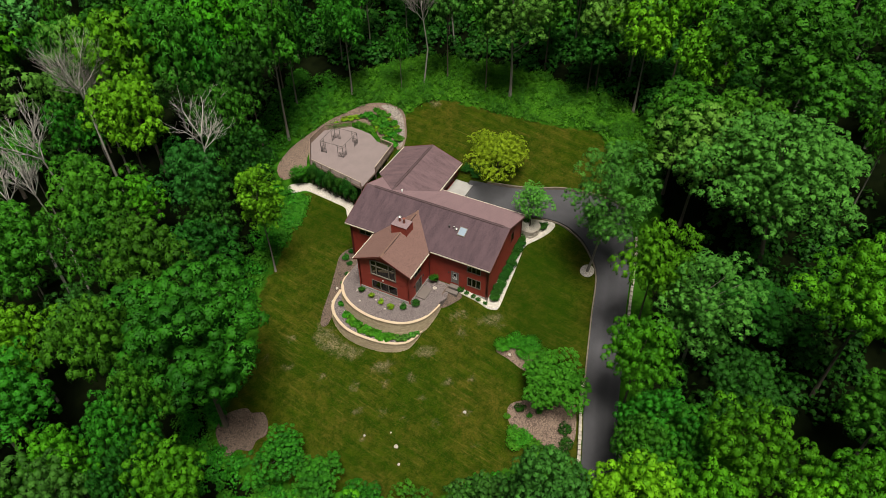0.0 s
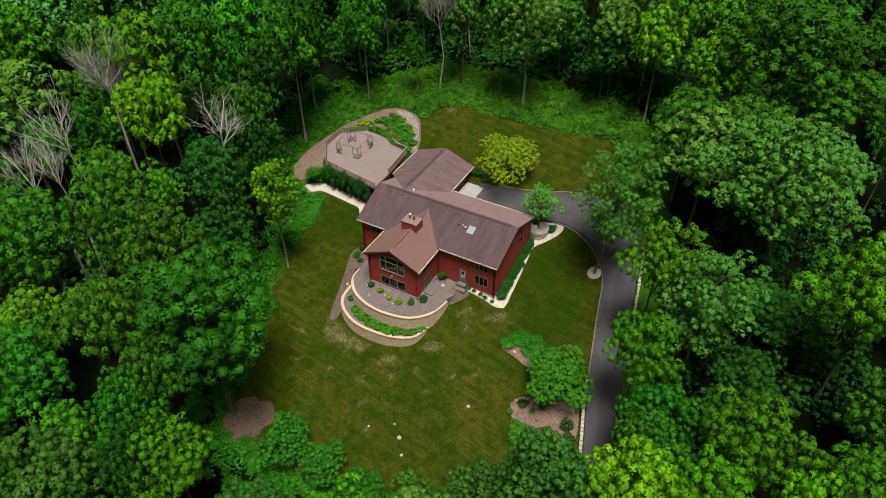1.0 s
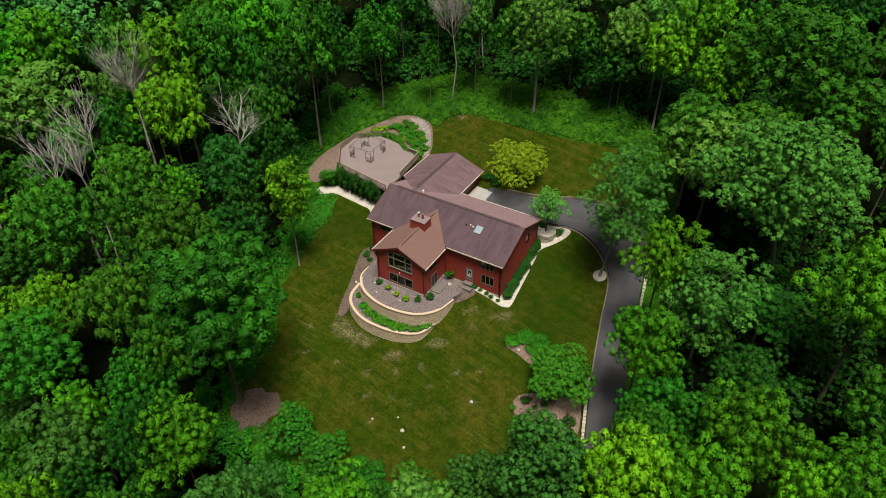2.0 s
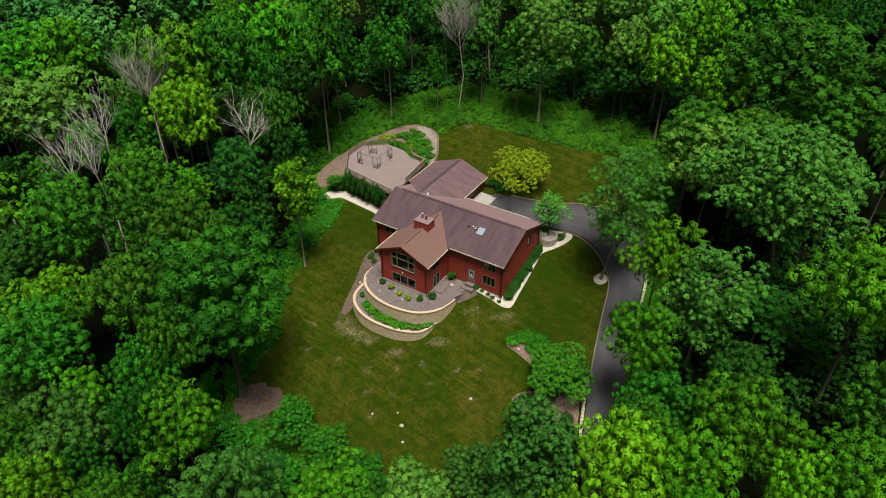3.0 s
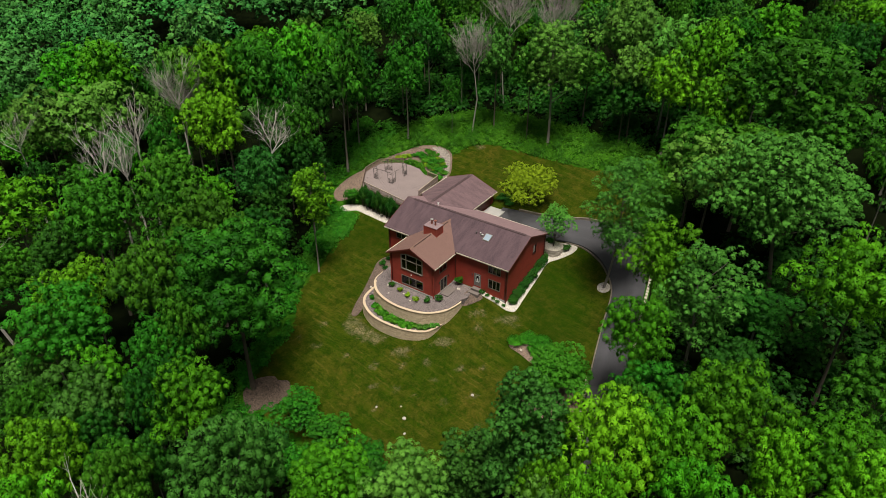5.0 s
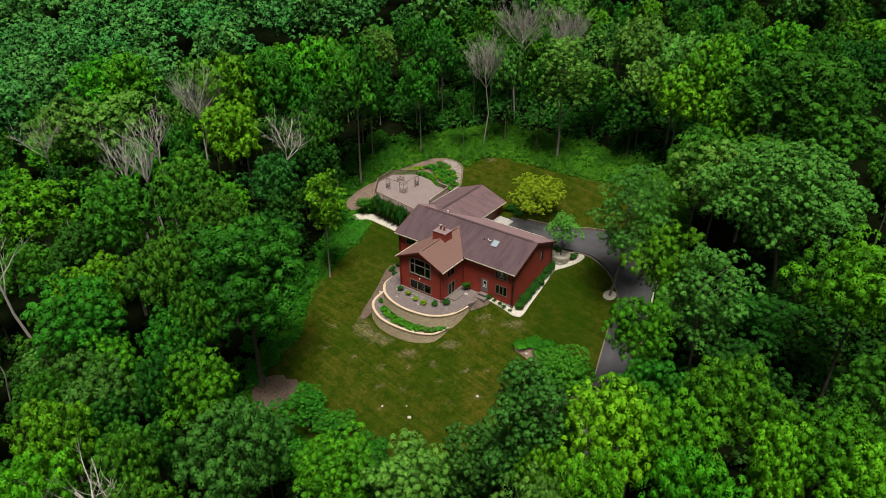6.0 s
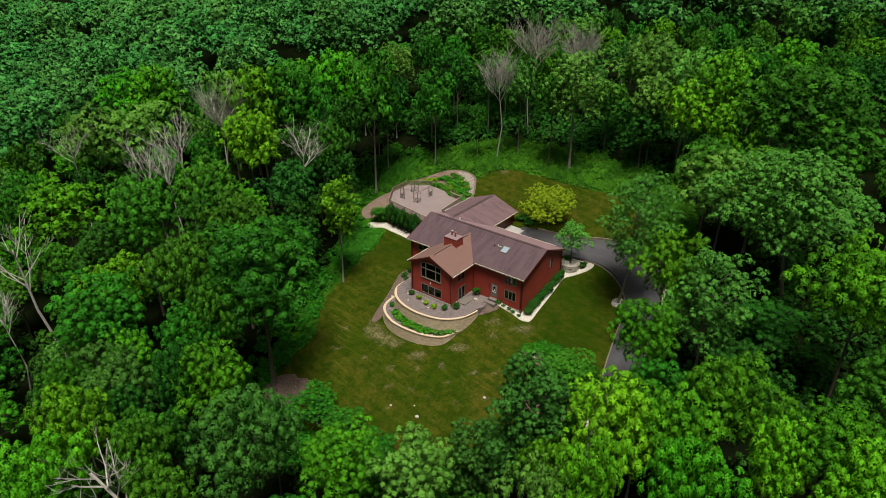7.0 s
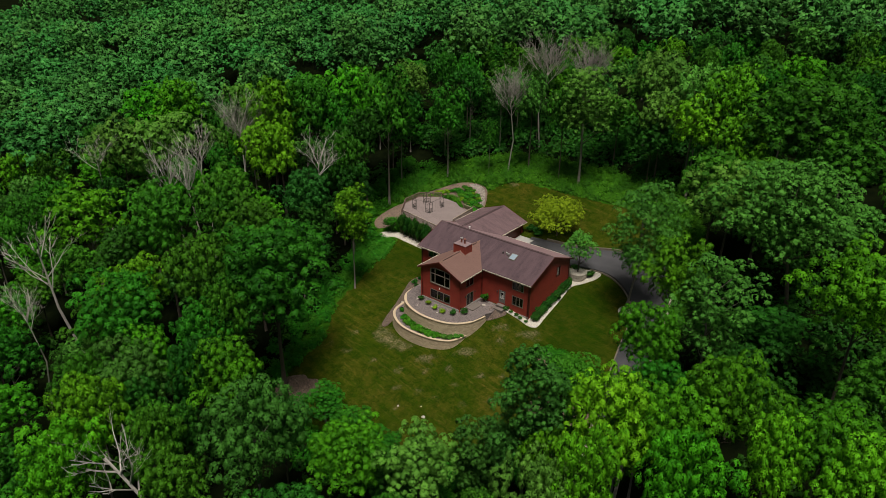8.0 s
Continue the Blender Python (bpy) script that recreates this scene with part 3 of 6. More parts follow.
def wall(parent, name, a, b, z0, z1, holes=(), thick=0.2, material=None, gable=None):
    """An upright wall from a to b (outer face; its inside lies to the left), with openings (u0, u1, z0, z1) cut through it."""
    a, b = Vector((*a, 0)), Vector((*b, 0))
    u = (b - a).normalized()
    into = Vector((-u.y, u.x, 0)) * thick
    length = (b - a).length
    us = sorted({0.0, length, *[h[0] for h in holes], *[h[1] for h in holes]})
    bm = bmesh.new()
    for u0, u1 in zip(us, us[1:]):
        cut = sorted((h[2], h[3]) for h in holes if h[0] <= u0 + 1e-4 and h[1] >= u1 - 1e-4)
        z = z0
        for lo, hi in cut + [(z1, z1)]:
            if lo > z + 1e-4:
                p, q = a + u * u0, a + u * u1
                prism(bm, [(p.x, p.y, z), (q.x, q.y, z), (q.x, q.y, lo), (p.x, p.y, lo)], (0, 0, 0), into)
            z = max(z, hi)
    if gable:
        poly = [a + u * g[0] + Vector((0, 0, g[1])) for g in gable]
        prism(bm, poly, (0, 0, 0), into)
    return part(name, bm, material or SIDING, parent)


def window(parent, a, b, u0, u1, z0, z1, splits=1, name="window", frame_mat=None, curtain=False, bar=None, top=None, extra=None):
    """A window in a wall from a to b: outer casing, mullions, panes set back; top: heights of a shaped head at its ends."""
    frame_mat = frame_mat or BROWN_TRIM
    a, b = Vector((*a, 0)), Vector((*b, 0))
    u = (b - a).normalized()
    out = Vector((u.y, -u.x, 0))

    def at(s, z, d):
        p = a + u * s + out * d
        return (p.x, p.y, z)
    w = 0.09
    bm = bmesh.new()
    for s0, s1, y0, y1 in ((u0 - w, u1 + w, z1, z1 + w), (u0 - w, u1 + w, z0 - w, z0), (u0 - w, u0, z0, z1), (u1, u1 + w, z0, z1)):
        prism(bm, [at(s0, y0, -0.1), at(s1, y0, -0.1), at(s1, y1, -0.1), at(s0, y1, -0.1)], (0, 0, 0), out * 0.14)
    win = part(name, bm, frame_mat, parent)
    for i in range(1, splits):
        s = u0 + (u1 - u0) * i / splits
        bm = bmesh.new()
        prism(bm, [at(s - 0.045, z0, -0.09), at(s + 0.045, z0, -0.09), at(s + 0.045, z1, -0.09), at(s - 0.045, z1, -0.09)], (0, 0, 0), out * 0.10)
        part("mullion", bm, frame_mat, win)
    if bar:
        bm = bmesh.new()
        prism(bm, [at(u0, bar - 0.045, -0.09), at(u1, bar - 0.045, -0.09), at(u1, bar + 0.045, -0.09), at(u0, bar + 0.045, -0.09)], (0, 0, 0), out * 0.095)
        part("transom", bm, frame_mat, win)
    for i in range(splits):
        s0, s1 = u0 + (u1 - u0) * i / splits, u0 + (u1 - u0) * (i + 1) / splits
        bm = bmesh.new()
        prism(bm, [at(s0, z0, -0.08), at(s1, z0, -0.08), at(s1, z1, -0.08), at(s0, z1, -0.08)], (0, 0, 0), out * 0.012)
        pane = part("pane", bm, GLASS, win)
        pane.visible_shadow = False
    if curtain:
        bm = bmesh.new()
        n = 40
        for side, s0, s1 in ((0, u0, u0 + (u1 - u0) * 0.36), (1, u1 - (u1 - u0) * 0.36, u1)):
            for i in range(n):
                p, q = s0 + (s1 - s0) * i / n, s0 + (s1 - s0) * (i + 1) / n
                d0, d1 = -0.26 - 0.05 * math.sin(i * 1.1), -0.26 - 0.05 * math.sin((i + 1) * 1.1)
                k = 0.25 * (u1 - u0) * (1 if side else -1)
                vs = [bm.verts.new(at(p - k * 0.0, z0, d0)), bm.verts.new(at(q, z0, d1)), bm.verts.new(at(q, z1, d1)), bm.verts.new(at(p, z1, d0))]
                bm.faces.new(vs)
        part("curtain", bm, CURTAIN, win, "pale gathered curtains")
    return win


house = thing("house", 0, 0, 0, "red-sided two-storey walkout house with shingled gable roofs", "house")
EZ, RZ, RY = 5.22, 7.62, 11.25          # main eave and ridge
WZ, WR_Z, WX = 5.12, 7.06, -3.78        # wing eave and ridge
GZ, GR_Z, GX = 5.60, 7.45, -8.95        # garage eave and ridge
# main block
wall(house, "wall", (-12.2, 5.5), (8.7, 5.5), -1.6, 5.10, [(1.53, 3.2, 3.75, 4.7), (15.6, 16.62, 0.36, 2.45), (17.98, 19.8, 0.88, 2.3), (17.92, 19.75, 3.48, 4.62)])
wall(house, "wall", (8.7, 5.5), (8.7, 17.0), -1.6, 5.10, [(7.65, 8.5, 3.5, 5.0)], gable=[(0, 5.10), (11.5, 5.10), (5.75, 7.42)])
wall(house, "wall", (8.7, 17.0), (-12.2, 17.0), -0.5, 5.25)
wall(house, "wall", (-12.2, 17.0), (-12.2, 5.5), -1.6, 5.10, gable=[(0, 5.10), (11.5, 5.10), (5.75, 7.42)])
# wing
wall(house, "wall", (-7.55, 0), (0, 0), -0.6, 5.0, [(1.9, 5.62, 3.02, 5.0), (1.95, 5.65, 0.45, 1.82)], gable=[(0, 5.0), (1.9, 5.0), (1.9, 5.34), (2.75, 5.62), (4.62, 5.62), (5.62, 5.42), (5.62, 5.0), (7.55, 5.0), (3.77, 6.88)])
wall(house, "wall", (0, 0), (0, 5.5), -0.6, 5.0, [(1.5, 3.2, 3.3, 4.55), (1.72, 3.32, 0.06, 2.02)])
wall(house, "wall", (-7.55, 5.5), (-7.55, 0), -0.6, 5.0)
# garage
wall(house, "wall", (-4.4, 17.2), (-4.4, 23.75), 2.0, 5.45, [(0.7, 5.9, 3.25, 5.15)])
wall(house, "wall", (-4.4, 23.75), (-13.5, 23.75), 2.0, 5.45, gable=[(0, 5.45), (9.1, 5.45), (4.55, 7.25)])
wall(house, "wall", (-13.5, 23.75), (-13.5, 17.0), 2.0, 5.45)
# floors inside
bm = bmesh.new()
box(bm, -11.9, 5.8, 2.5, 8.4, 16.8, 2.75)
box(bm, -7.3, 0.3, 2.5, -0.3, 5.78, 2.75)
part("upper_floor", bm, POST_WOOD, house)
bm = bmesh.new()
box(bm, -11.9, 5.8, -0.2, 8.4, 16.8, 0.02)
box(bm, -7.3, 0.3, -0.2, -0.3, 5.78, 0.02)
part("lower_floor", bm, POST_WOOD, house)
bm = bmesh.new()
box(bm, -11.9, 9.0, 0.03, 8.4, 9.2, 2.48)
box(bm, -11.9, 9.0, 2.77, 8.4, 9.2, 6.2)
part("inner_wall", bm, POST_WOOD, house)

slope(house, "roof", [(-12.75, 5.05, EZ), (9.1, 5.05, EZ), (9.1, RY, RZ), (-12.75, RY, RZ)], ROOF_OLD, label="weathered plum-brown asphalt shingles")
slope(house, "roof", [(9.1, 17.45, EZ), (-12.75, 17.45, EZ), (-12.75, RY, RZ), (9.1, RY, RZ)], ROOF_SHEEN, label="pinkish asphalt shingles lightened for sky sheen")
k = (RZ - EZ) / (RY - 5.05)
vy = 5.05 + (WR_Z - EZ) / k
e_y = 5.05 + (WZ - EZ) / k
slope(house, "roof", [(0.45, -0.4, WZ), (0.45, e_y, WZ), (WX, vy + 0.02, WR_Z), (WX, -0.4, WR_Z)], ROOF_NEW, label="newer mottled brown shingles")
slope(house, "roof", [(-8.0, e_y, WZ), (-8.0, -0.4, WZ), (WX, -0.4, WR_Z), (WX, vy + 0.02, WR_Z)], ROOF_NEW, label="newer mottled brown shingles")
gy = 17.45 - (GR_Z - EZ) / k
ge = 17.45 - (GZ - EZ) / k
slope(house, "roof", [(-4.0, ge, GZ), (-4.0, 24.2, GZ), (GX, 24.2, GR_Z), (GX, gy - 0.02, GR_Z)], ROOF_GARAGE, label="streaked plum-brown asphalt shingles")
slope(house, "roof", [(-13.95, 24.2, GZ), (-13.95, ge, GZ), (GX, gy - 0.02, GR_Z), (GX, 24.2, GR_Z)], ROOF_GARAGE, label="streaked plum-brown asphalt shingles")


def ridge(p, q, mat, w=0.3):
    bm = bmesh.new()
    p, q = Vector(p), Vector(q)
    d = (q - p).normalized()
    s = Vector((-d.y, d.x, 0))
    prof = [(-w, -0.10), (0, 0.06), (w, -0.10), (w, -0.14), (0, 0.0), (-w, -0.14)]
    prism(bm, [p + s * a + Vector((0, 0, b)) for a, b in prof], (0, 0, 0), q - p)
    part("ridge_cap", bm, mat, house)


ridge((-12.7, RY, RZ + 0.03), (9.05, RY, RZ + 0.03), RIDGE, 0.2)
for s in (-1, 1):
    bm = bmesh.new()
    beam(bm, (-11.5, RY + s * 0.16, RZ + 0.01), (8.3, RY + s * 0.16, RZ + 0.01), 0.06, 0.07)
    part("ridge_vent", bm, VENT, house, "dark ridge vent")
ridge((WX, -0.35, WR_Z + 0.03), (WX, vy, WR_Z + 0.03), RIDGE_NEW, 0.2)
for a, b in ((0.4, 4.6), (6.9, 9.0)):
    bm = bmesh.new()
    beam(bm, (WX + 0.14, a, WR_Z + 0.01), (WX + 0.14, b, WR_Z + 0.01), 0.07, 0.08)
    part("ridge_vent", bm, VENT, house, "dark ridge vent")
ridge((GX, gy + 0.4, GR_Z + 0.03), (GX, 24.15, GR_Z + 0.03), RIDGE, 0.2)
for s in (-1, 1):
    bm = bmesh.new()
    beam(bm, (GX + s * 0.16, gy + 0.9, GR_Z + 0.01), (GX + s * 0.16, 23.4, GR_Z + 0.01), 0.06, 0.07)
    part("ridge_vent", bm, VENT, house, "dark ridge vent")


def gutter(p, q):
    """Cream eave gutter, a small trough with a lip."""
    bm = bmesh.new()
    p, q = Vector(p), Vector(q)
    d = (q - p).normalized()
    o = Vector((d.y, -d.x, 0))
    prof = [(0.0, -0.17), (0.10, -0.17), (0.14, -0.02), (0.11, -0.02), (0.08, -0.13), (0.03, -0.13), (0.03, 0.0), (0.0, 0.0)]
    prism(bm, [p + o * a + Vector((0, 0, b)) for a, b in prof], (0, 0, 0), q - p)
    part("gutter", bm, TRIM, house, "cream metal gutter")


gutter((-12.75, 5.04, EZ - 0.01), (-8.05, 5.04, EZ - 0.01))
gutter((0.5, 5.04, EZ - 0.01), (9.1, 5.04, EZ - 0.01))
gutter((9.1, 17.46, EZ - 0.01), (-4.0, 17.46, EZ - 0.01))
gutter((0.46, -0.4, WZ - 0.01), (0.46, e_y - 0.05, WZ - 0.01))
gutter((-8.01, e_y - 0.05, WZ - 0.01), (-8.01, -0.4, WZ - 0.01))
gutter((-3.99, ge + 0.2, GZ - 0.01), (-3.99, 24.2, GZ - 0.01))
gutter((-13.96, 24.2, GZ - 0.01), (-13.96, ge + 0.2, GZ - 0.01))


def rake(p, q, mat=DARK_TRIM):
    bm = bmesh.new()
    beam(bm, p, q, 0.05, 0.24)
    part("rake_board", bm, mat, house)


for x in (-12.78, 9.13):
    rake((x, 5.05, EZ - 0.10), (x, RY, RZ - 0.10)), rake((x, 17.45, EZ - 0.10), (x, RY, RZ - 0.10))
rake((-8.0, -0.43, WZ - 0.10), (WX, -0.43, WR_Z - 0.10)), rake((0.45, -0.43, WZ - 0.10), (WX, -0.43, WR_Z - 0.10))
rake((-4.0, 24.23, GZ - 0.10), (GX, 24.23, GR_Z - 0.10)), rake((-13.95, 24.23, GZ - 0.10), (GX, 24.23, GR_Z - 0.10))


def soffit(poly):
    bm = bmesh.new()
    prism(bm, poly, (0, 0, -0.03), (0, 0, 0))
    part("soffit", bm, DARK_TRIM, house)


soffit([(-12.7, 5.06, EZ - 0.19), (9.05, 5.06, EZ - 0.19), (9.05, 5.5, EZ - 0.19), (-12.7, 5.5, EZ - 0.19)])
soffit([(0.02, -0.38, WZ - 0.19), (0.43, -0.38, WZ - 0.19), (0.43, 5.0, WZ - 0.19), (0.02, 5.0, WZ - 0.19)])
soffit([(-4.38, 17.5, GZ - 0.19), (-4.02, 17.5, GZ - 0.19), (-4.02, 24.1, GZ - 0.19), (-4.38, 24.1, GZ - 0.19)])


def corner_board(x, y, z0, z1, mat=SIDING):
    bm = bmesh.new()
    box(bm, x - 0.07, y - 0.07, z0, x + 0.07, y + 0.07, z1, 0.01)
    part("corner_board", bm, mat, house)


corner_board(8.7, 5.5, -1.6, 5.02, DARK_TRIM), corner_board(-12.2, 5.5, -1.6, 5.02, DARK_TRIM), corner_board(8.7, 17.0, -0.4, 5.0, DARK_TRIM)
corner_board(0, 0, -0.5, 4.92), corner_board(-7.55, 0, -0.5, 4.92)


def downspout(x, y, z0, z1, mat=DARK_TRIM):
    bm = bmesh.new()
    tube(bm, [(x, y, z0), (x, y, z1 - 0.3), (x, y, z1)], [0.05, 0.05, 0.05], 6)
    part("downspout", bm, mat, house)


downspout(0.15, 5.38, -0.2, 5.0), downspout(8.5, 5.42, -0.9, 5.0), downspout(-12.0, 5.42, -1.4, 5.0), downspout(8.82, 16.7, 0.9, 5.0)

# foundation strip
bm = bmesh.new()
for x0, y0, x1, y1, z1 in ((-7.6, -0.06, 0.05, 0.0, 0.08), (0.0, 0.0, 0.06, 5.44, 0.05), (0.06, 5.44, 8.75, 5.5, -0.35)):
    box(bm, x0, y0, -1.6, x1, y1, z1)
part("foundation", bm, CONCRETE, house, "grey concrete foundation strip")

A, B = (-12.2, 5.5), (8.7, 5.5)
window(house, A, B, 1.53, 3.2, 3.75, 4.7, 2)
window(house, A, B, 17.98, 19.8, 0.88, 2.3, 3, frame_mat=BROWN_TRIM, curtain=True)
window(house, A, B, 17.92, 19.75, 3.48, 4.62, 3, frame_mat=BROWN_TRIM, curtain=True)
window(house, (8.7, 5.5), (8.7, 17.0), 7.65, 8.5, 3.5, 5.0, 1, frame_mat=DARK_TRIM)
window(house, (-7.55, 0), (0, 0), 1.95, 5.65, 0.45, 1.82, 3, frame_mat=BROWN_TRIM)
window(house, (0, 0), (0, 5.5), 1.5, 3.2, 3.3, 4.55, 2)


def great_window():
    """The large gabled window of the wing: a head that rises to the middle over a transom bar."""
    y = 0.0
    u0, u1, zb = -5.65, -1.93, 3.02
    head = [(-5.65, 5.34), (-4.80, 5.62), (-2.93, 5.62), (-1.93, 5.42)]
    outline = [(u0, zb)] + head[::1] + [(u1, zb)]
    bm = bmesh.new()
    n = len(outline)
    for i in range(n):
        a, b = outline[i - 1], outline[i]
        beam(bm, (a[0], y - 0.02, a[1]), (b[0], y - 0.02, b[1]), 0.16, 0.12)
    win = part("window", bm, BROWN_TRIM, house, "large bronze-framed window with a peaked head")
    xs = [-5.65, -4.80, -2.93, -1.93]
    tops = [5.34, 5.62, 5.62, 5.42]
    for x, z in zip(xs[1:3], tops[1:3]):
        bm = bmesh.new()
        box(bm, x - 0.055, y - 0.06, zb, x + 0.055, y + 0.04, z)
        part("mullion", bm, BROWN_TRIM, win)
    bm = bmesh.new()
    box(bm, u0, y - 0.055, 4.55, u1, y + 0.035, 4.66)
    part("transom", bm, BROWN_TRIM, win)
    for i in range(3):
        bm = bmesh.new()
        prism(bm, [(xs[i], y + 0.05, zb), (xs[i + 1], y + 0.05, zb), (xs[i + 1], y + 0.05, tops[i + 1]), (xs[i], y + 0.05, tops[i])], (0, 0, 0), (0, 0.012, 0))
        pane = part("pane", bm, GLASS, win)
        pane.visible_shadow = False


great_window()


def slider():
    bm = bmesh.new()
    for y0, y1, z0, z1 in ((1.68, 3.36, 1.98, 2.08), (1.66, 1.76, 0.06, 2.0), (3.28, 3.38, 0.06, 2.0), (2.48, 2.58, 0.06, 2.0), (1.68, 3.36, 0.02, 0.10)):
        box(bm, -0.08, y0, z0, 0.04, y1, z1)
    d = part("sliding_door", bm, BROWN_TRIM, house, "bronze-framed glass sliding door")
    for y0, y1 in ((1.76, 2.48), (2.58, 3.28)):
        bm = bmesh.new()
        box(bm, -0.05, y0, 0.10, -0.035, y1, 1.98)
        part("pane", bm, GLASS, d).visible_shadow = False


slider()


def front_door():
    bm = bmesh.new()
    box(bm, 3.42, 5.53, 0.38, 4.40, 5.58, 2.42)
    d = part("door", bm, DOOR_PAINT, house, "grey door with a white-framed glass light")
    bm = bmesh.new()
    for x0, x1, z0, z1 in ((3.34, 3.42, 0.36, 2.45), (4.40, 4.48, 0.36, 2.45), (3.34, 4.48, 2.42, 2.52)):
        box(bm, x0, 5.44, z0, x1, 5.56, z1)
    part("door_frame", bm, DOOR_PAINT, d)
    bm = bmesh.new()
    for x0, x1, z0, z1 in ((3.60, 3.68, 1.10, 2.26), (4.14, 4.22, 1.10, 2.26), (3.68, 4.14, 2.16, 2.26), (3.68, 4.14, 1.10, 1.22)):
        box(bm, x0, 5.48, z0, x1, 5.53, z1)
    part("light_frame", bm, WHITE, d, "white frame of the door light")
    bm = bmesh.new()
    box(bm, 3.68, 5.505, 1.22, 4.14, 5.515, 2.16)
    part("pane", bm, GLASS, d)
    bm = bmesh.new()
    prism(bm, [(3.74, 5.50, 1.30), (4.08, 5.50, 1.30), (3.91, 5.50, 1.80)], (0, 0, 0), (0, -0.008, 0))
    part("sticker", bm, WHITE, d)
    bm = bmesh.new()
    tube(bm, [(3.54, 5.52, 1.35), (3.54, 5.46, 1.35), (3.64, 5.45, 1.35)], [0.03, 0.025, 0.02], 6)
    part("handle", bm, METAL, d)
    bm = bmesh.new()
    box(bm, 3.3, 4.75, -0.5, 4.6, 5.43, 0.26, 0.03)
    part("door_step", bm, PATIO, house, "concrete step below the door")


front_door()


def wall_lamp(x, y, z, dx, dy, mat):
    bm = bmesh.new()
    box(bm, x - 0.06 + dx * 0.06, y - 0.06 + dy * 0.06, z - 0.12, x + 0.06 + dx * 0.06, y + 0.06 + dy * 0.06, z + 0.10, 0.02)
    tube(bm, [(x + dx * 0.06, y + dy * 0.06, z + 0.10), (x + dx * 0.06, y + dy * 0.06, z + 0.2)], [0.09, 0.02], 8)
    part("wall_lamp", bm, mat, house, "small outdoor wall lamp")


wall_lamp(3.05, 5.5, 2.1, 0, -1, IRON), wall_lamp(0, 1.35, 1.75, 1, 0, IRON), wall_lamp(0, 3.75, 1.75, 1, 0, IRON), wall_lamp(-3.9, 0, 2.35, 0, -1, WHITE)


def garage_door():
    bm = bmesh.new()
    for i in range(4):
        z = 3.27 + i * 0.47
        box(bm, -4.56, 17.92, z, -4.50, 23.08, z + 0.45, 0.012)
    part("garage_door", bm, DARK_TRIM, house, "dark panelled overhead garage door")
    bm = bmesh.new()
    for y0, y1, z0, z1 in ((17.82, 17.92, 3.2, 5.2), (23.08, 23.18, 3.2, 5.2), (17.82, 23.18, 5.1, 5.2)):
        box(bm, -4.5, y0, z0, -4.36, y1, z1)
    part("garage_frame", bm, DARK_TRIM, house)


garage_door()


def chimney():
    zt = 7.95
    bm = bmesh.new()
    box(bm, -5.05, 4.85, 6.0, -2.85, 6.45, zt)
    c = part("chimney", bm, CHIMNEY, house, "red boxed chimney chase with two flues")
    for x in (-5.05, -2.85):
        for y in (4.85, 6.45):
            bm = bmesh.new()
            box(bm, x - 0.06, y - 0.06, 6.2, x + 0.06, y + 0.06, zt - 0.003)
            part("corner_board", bm, CHIMNEY, c)
    bm = bmesh.new()
    box(bm, -5.12, 4.78, zt, -2.78, 6.52, zt + 0.07, 0.02)
    part("chimney_cap", bm, CAP_METAL, c, "dull pinkish grey metal chimney cap")
    for x, y, mat in ((-4.35, 5.85, METAL), (-3.65, 5.75, RUST)):
        bm = bmesh.new()
        drum(bm, x, y, zt + 0.07, zt + 0.75, 0.13)
        f = part("flue", bm, RUST, c)
        bm = bmesh.new()
        drum(bm, x, y, zt + 0.76, zt + 0.80, 0.22, 0.22)
        drum(bm, x, y, zt + 0.82, zt + 0.92, 0.24, 0.03)
        part("flue_cap", bm, mat, f, "round metal flue cap")


chimney()


def roof_z(y):
    return EZ + k * (y - 5.05)


def skylight():
    y0, y1, x0, x1 = 8.28, 9.33, 2.9, 3.85
    bm = bmesh.new()
    for a, b, c, d in ((x0 - 0.07, x0, y0 - 0.07, y1 + 0.07), (x1, x1 + 0.07, y0 - 0.07, y1 + 0.07), (x0, x1, y0 - 0.07, y0), (x0, x1, y1, y1 + 0.07)):
        prism(bm, [(a, c, roof_z(c)), (b, c, roof_z(c)), (b, d, roof_z(d)), (a, d, roof_z(d))], (0, 0, -0.02), (0, 0, 0.16))
    s = part("skylight", bm, BROWN_TRIM, house, "roof skylight with a pale domed pane")
    bm = bmesh.new()
    prism(bm, [(x0, y0, roof_z(y0)), (x1, y0, roof_z(y0)), (x1, y1, roof_z(y1)), (x0, y1, roof_z(y1))], (0, 0, 0.05), (0, 0, 0.13))
    part("pane", bm, SKY_PANE, s, "milky pale blue skylight pane")


skylight()
for x, y, r, h, mat in ((1.4, 8.95, 0.10, 0.3, IRON), (2.05, 9.0, 0.10, 0.3, METAL), (2.5, 8.8, 0.15, 0.35, METAL), (-7.6, 12.2, 0.12, 0.35, WHITE)):
    bm = bmesh.new()
    z = roof_z(y) if y < RY else EZ + k * (17.45 - y)
    drum(bm, x, y, z - 0.05, z + h, r)
    drum(bm, x, y, z + h + 0.02, z + h + 0.09, r * 1.35, r * 0.3)
    part("roof_vent", bm, mat, house, "small round roof vent")


# ---- deck ----
DZ = 3.7
DECK = [(-26.4, 16.0), (-29.6, 20.6), (-29.8, 24.9), (-26.3, 27.8), (-22.3, 27.3), (-20.1, 25.8), (-16.8, 25.3), (-16.1, 18.6), (-16.0, 14.3)]


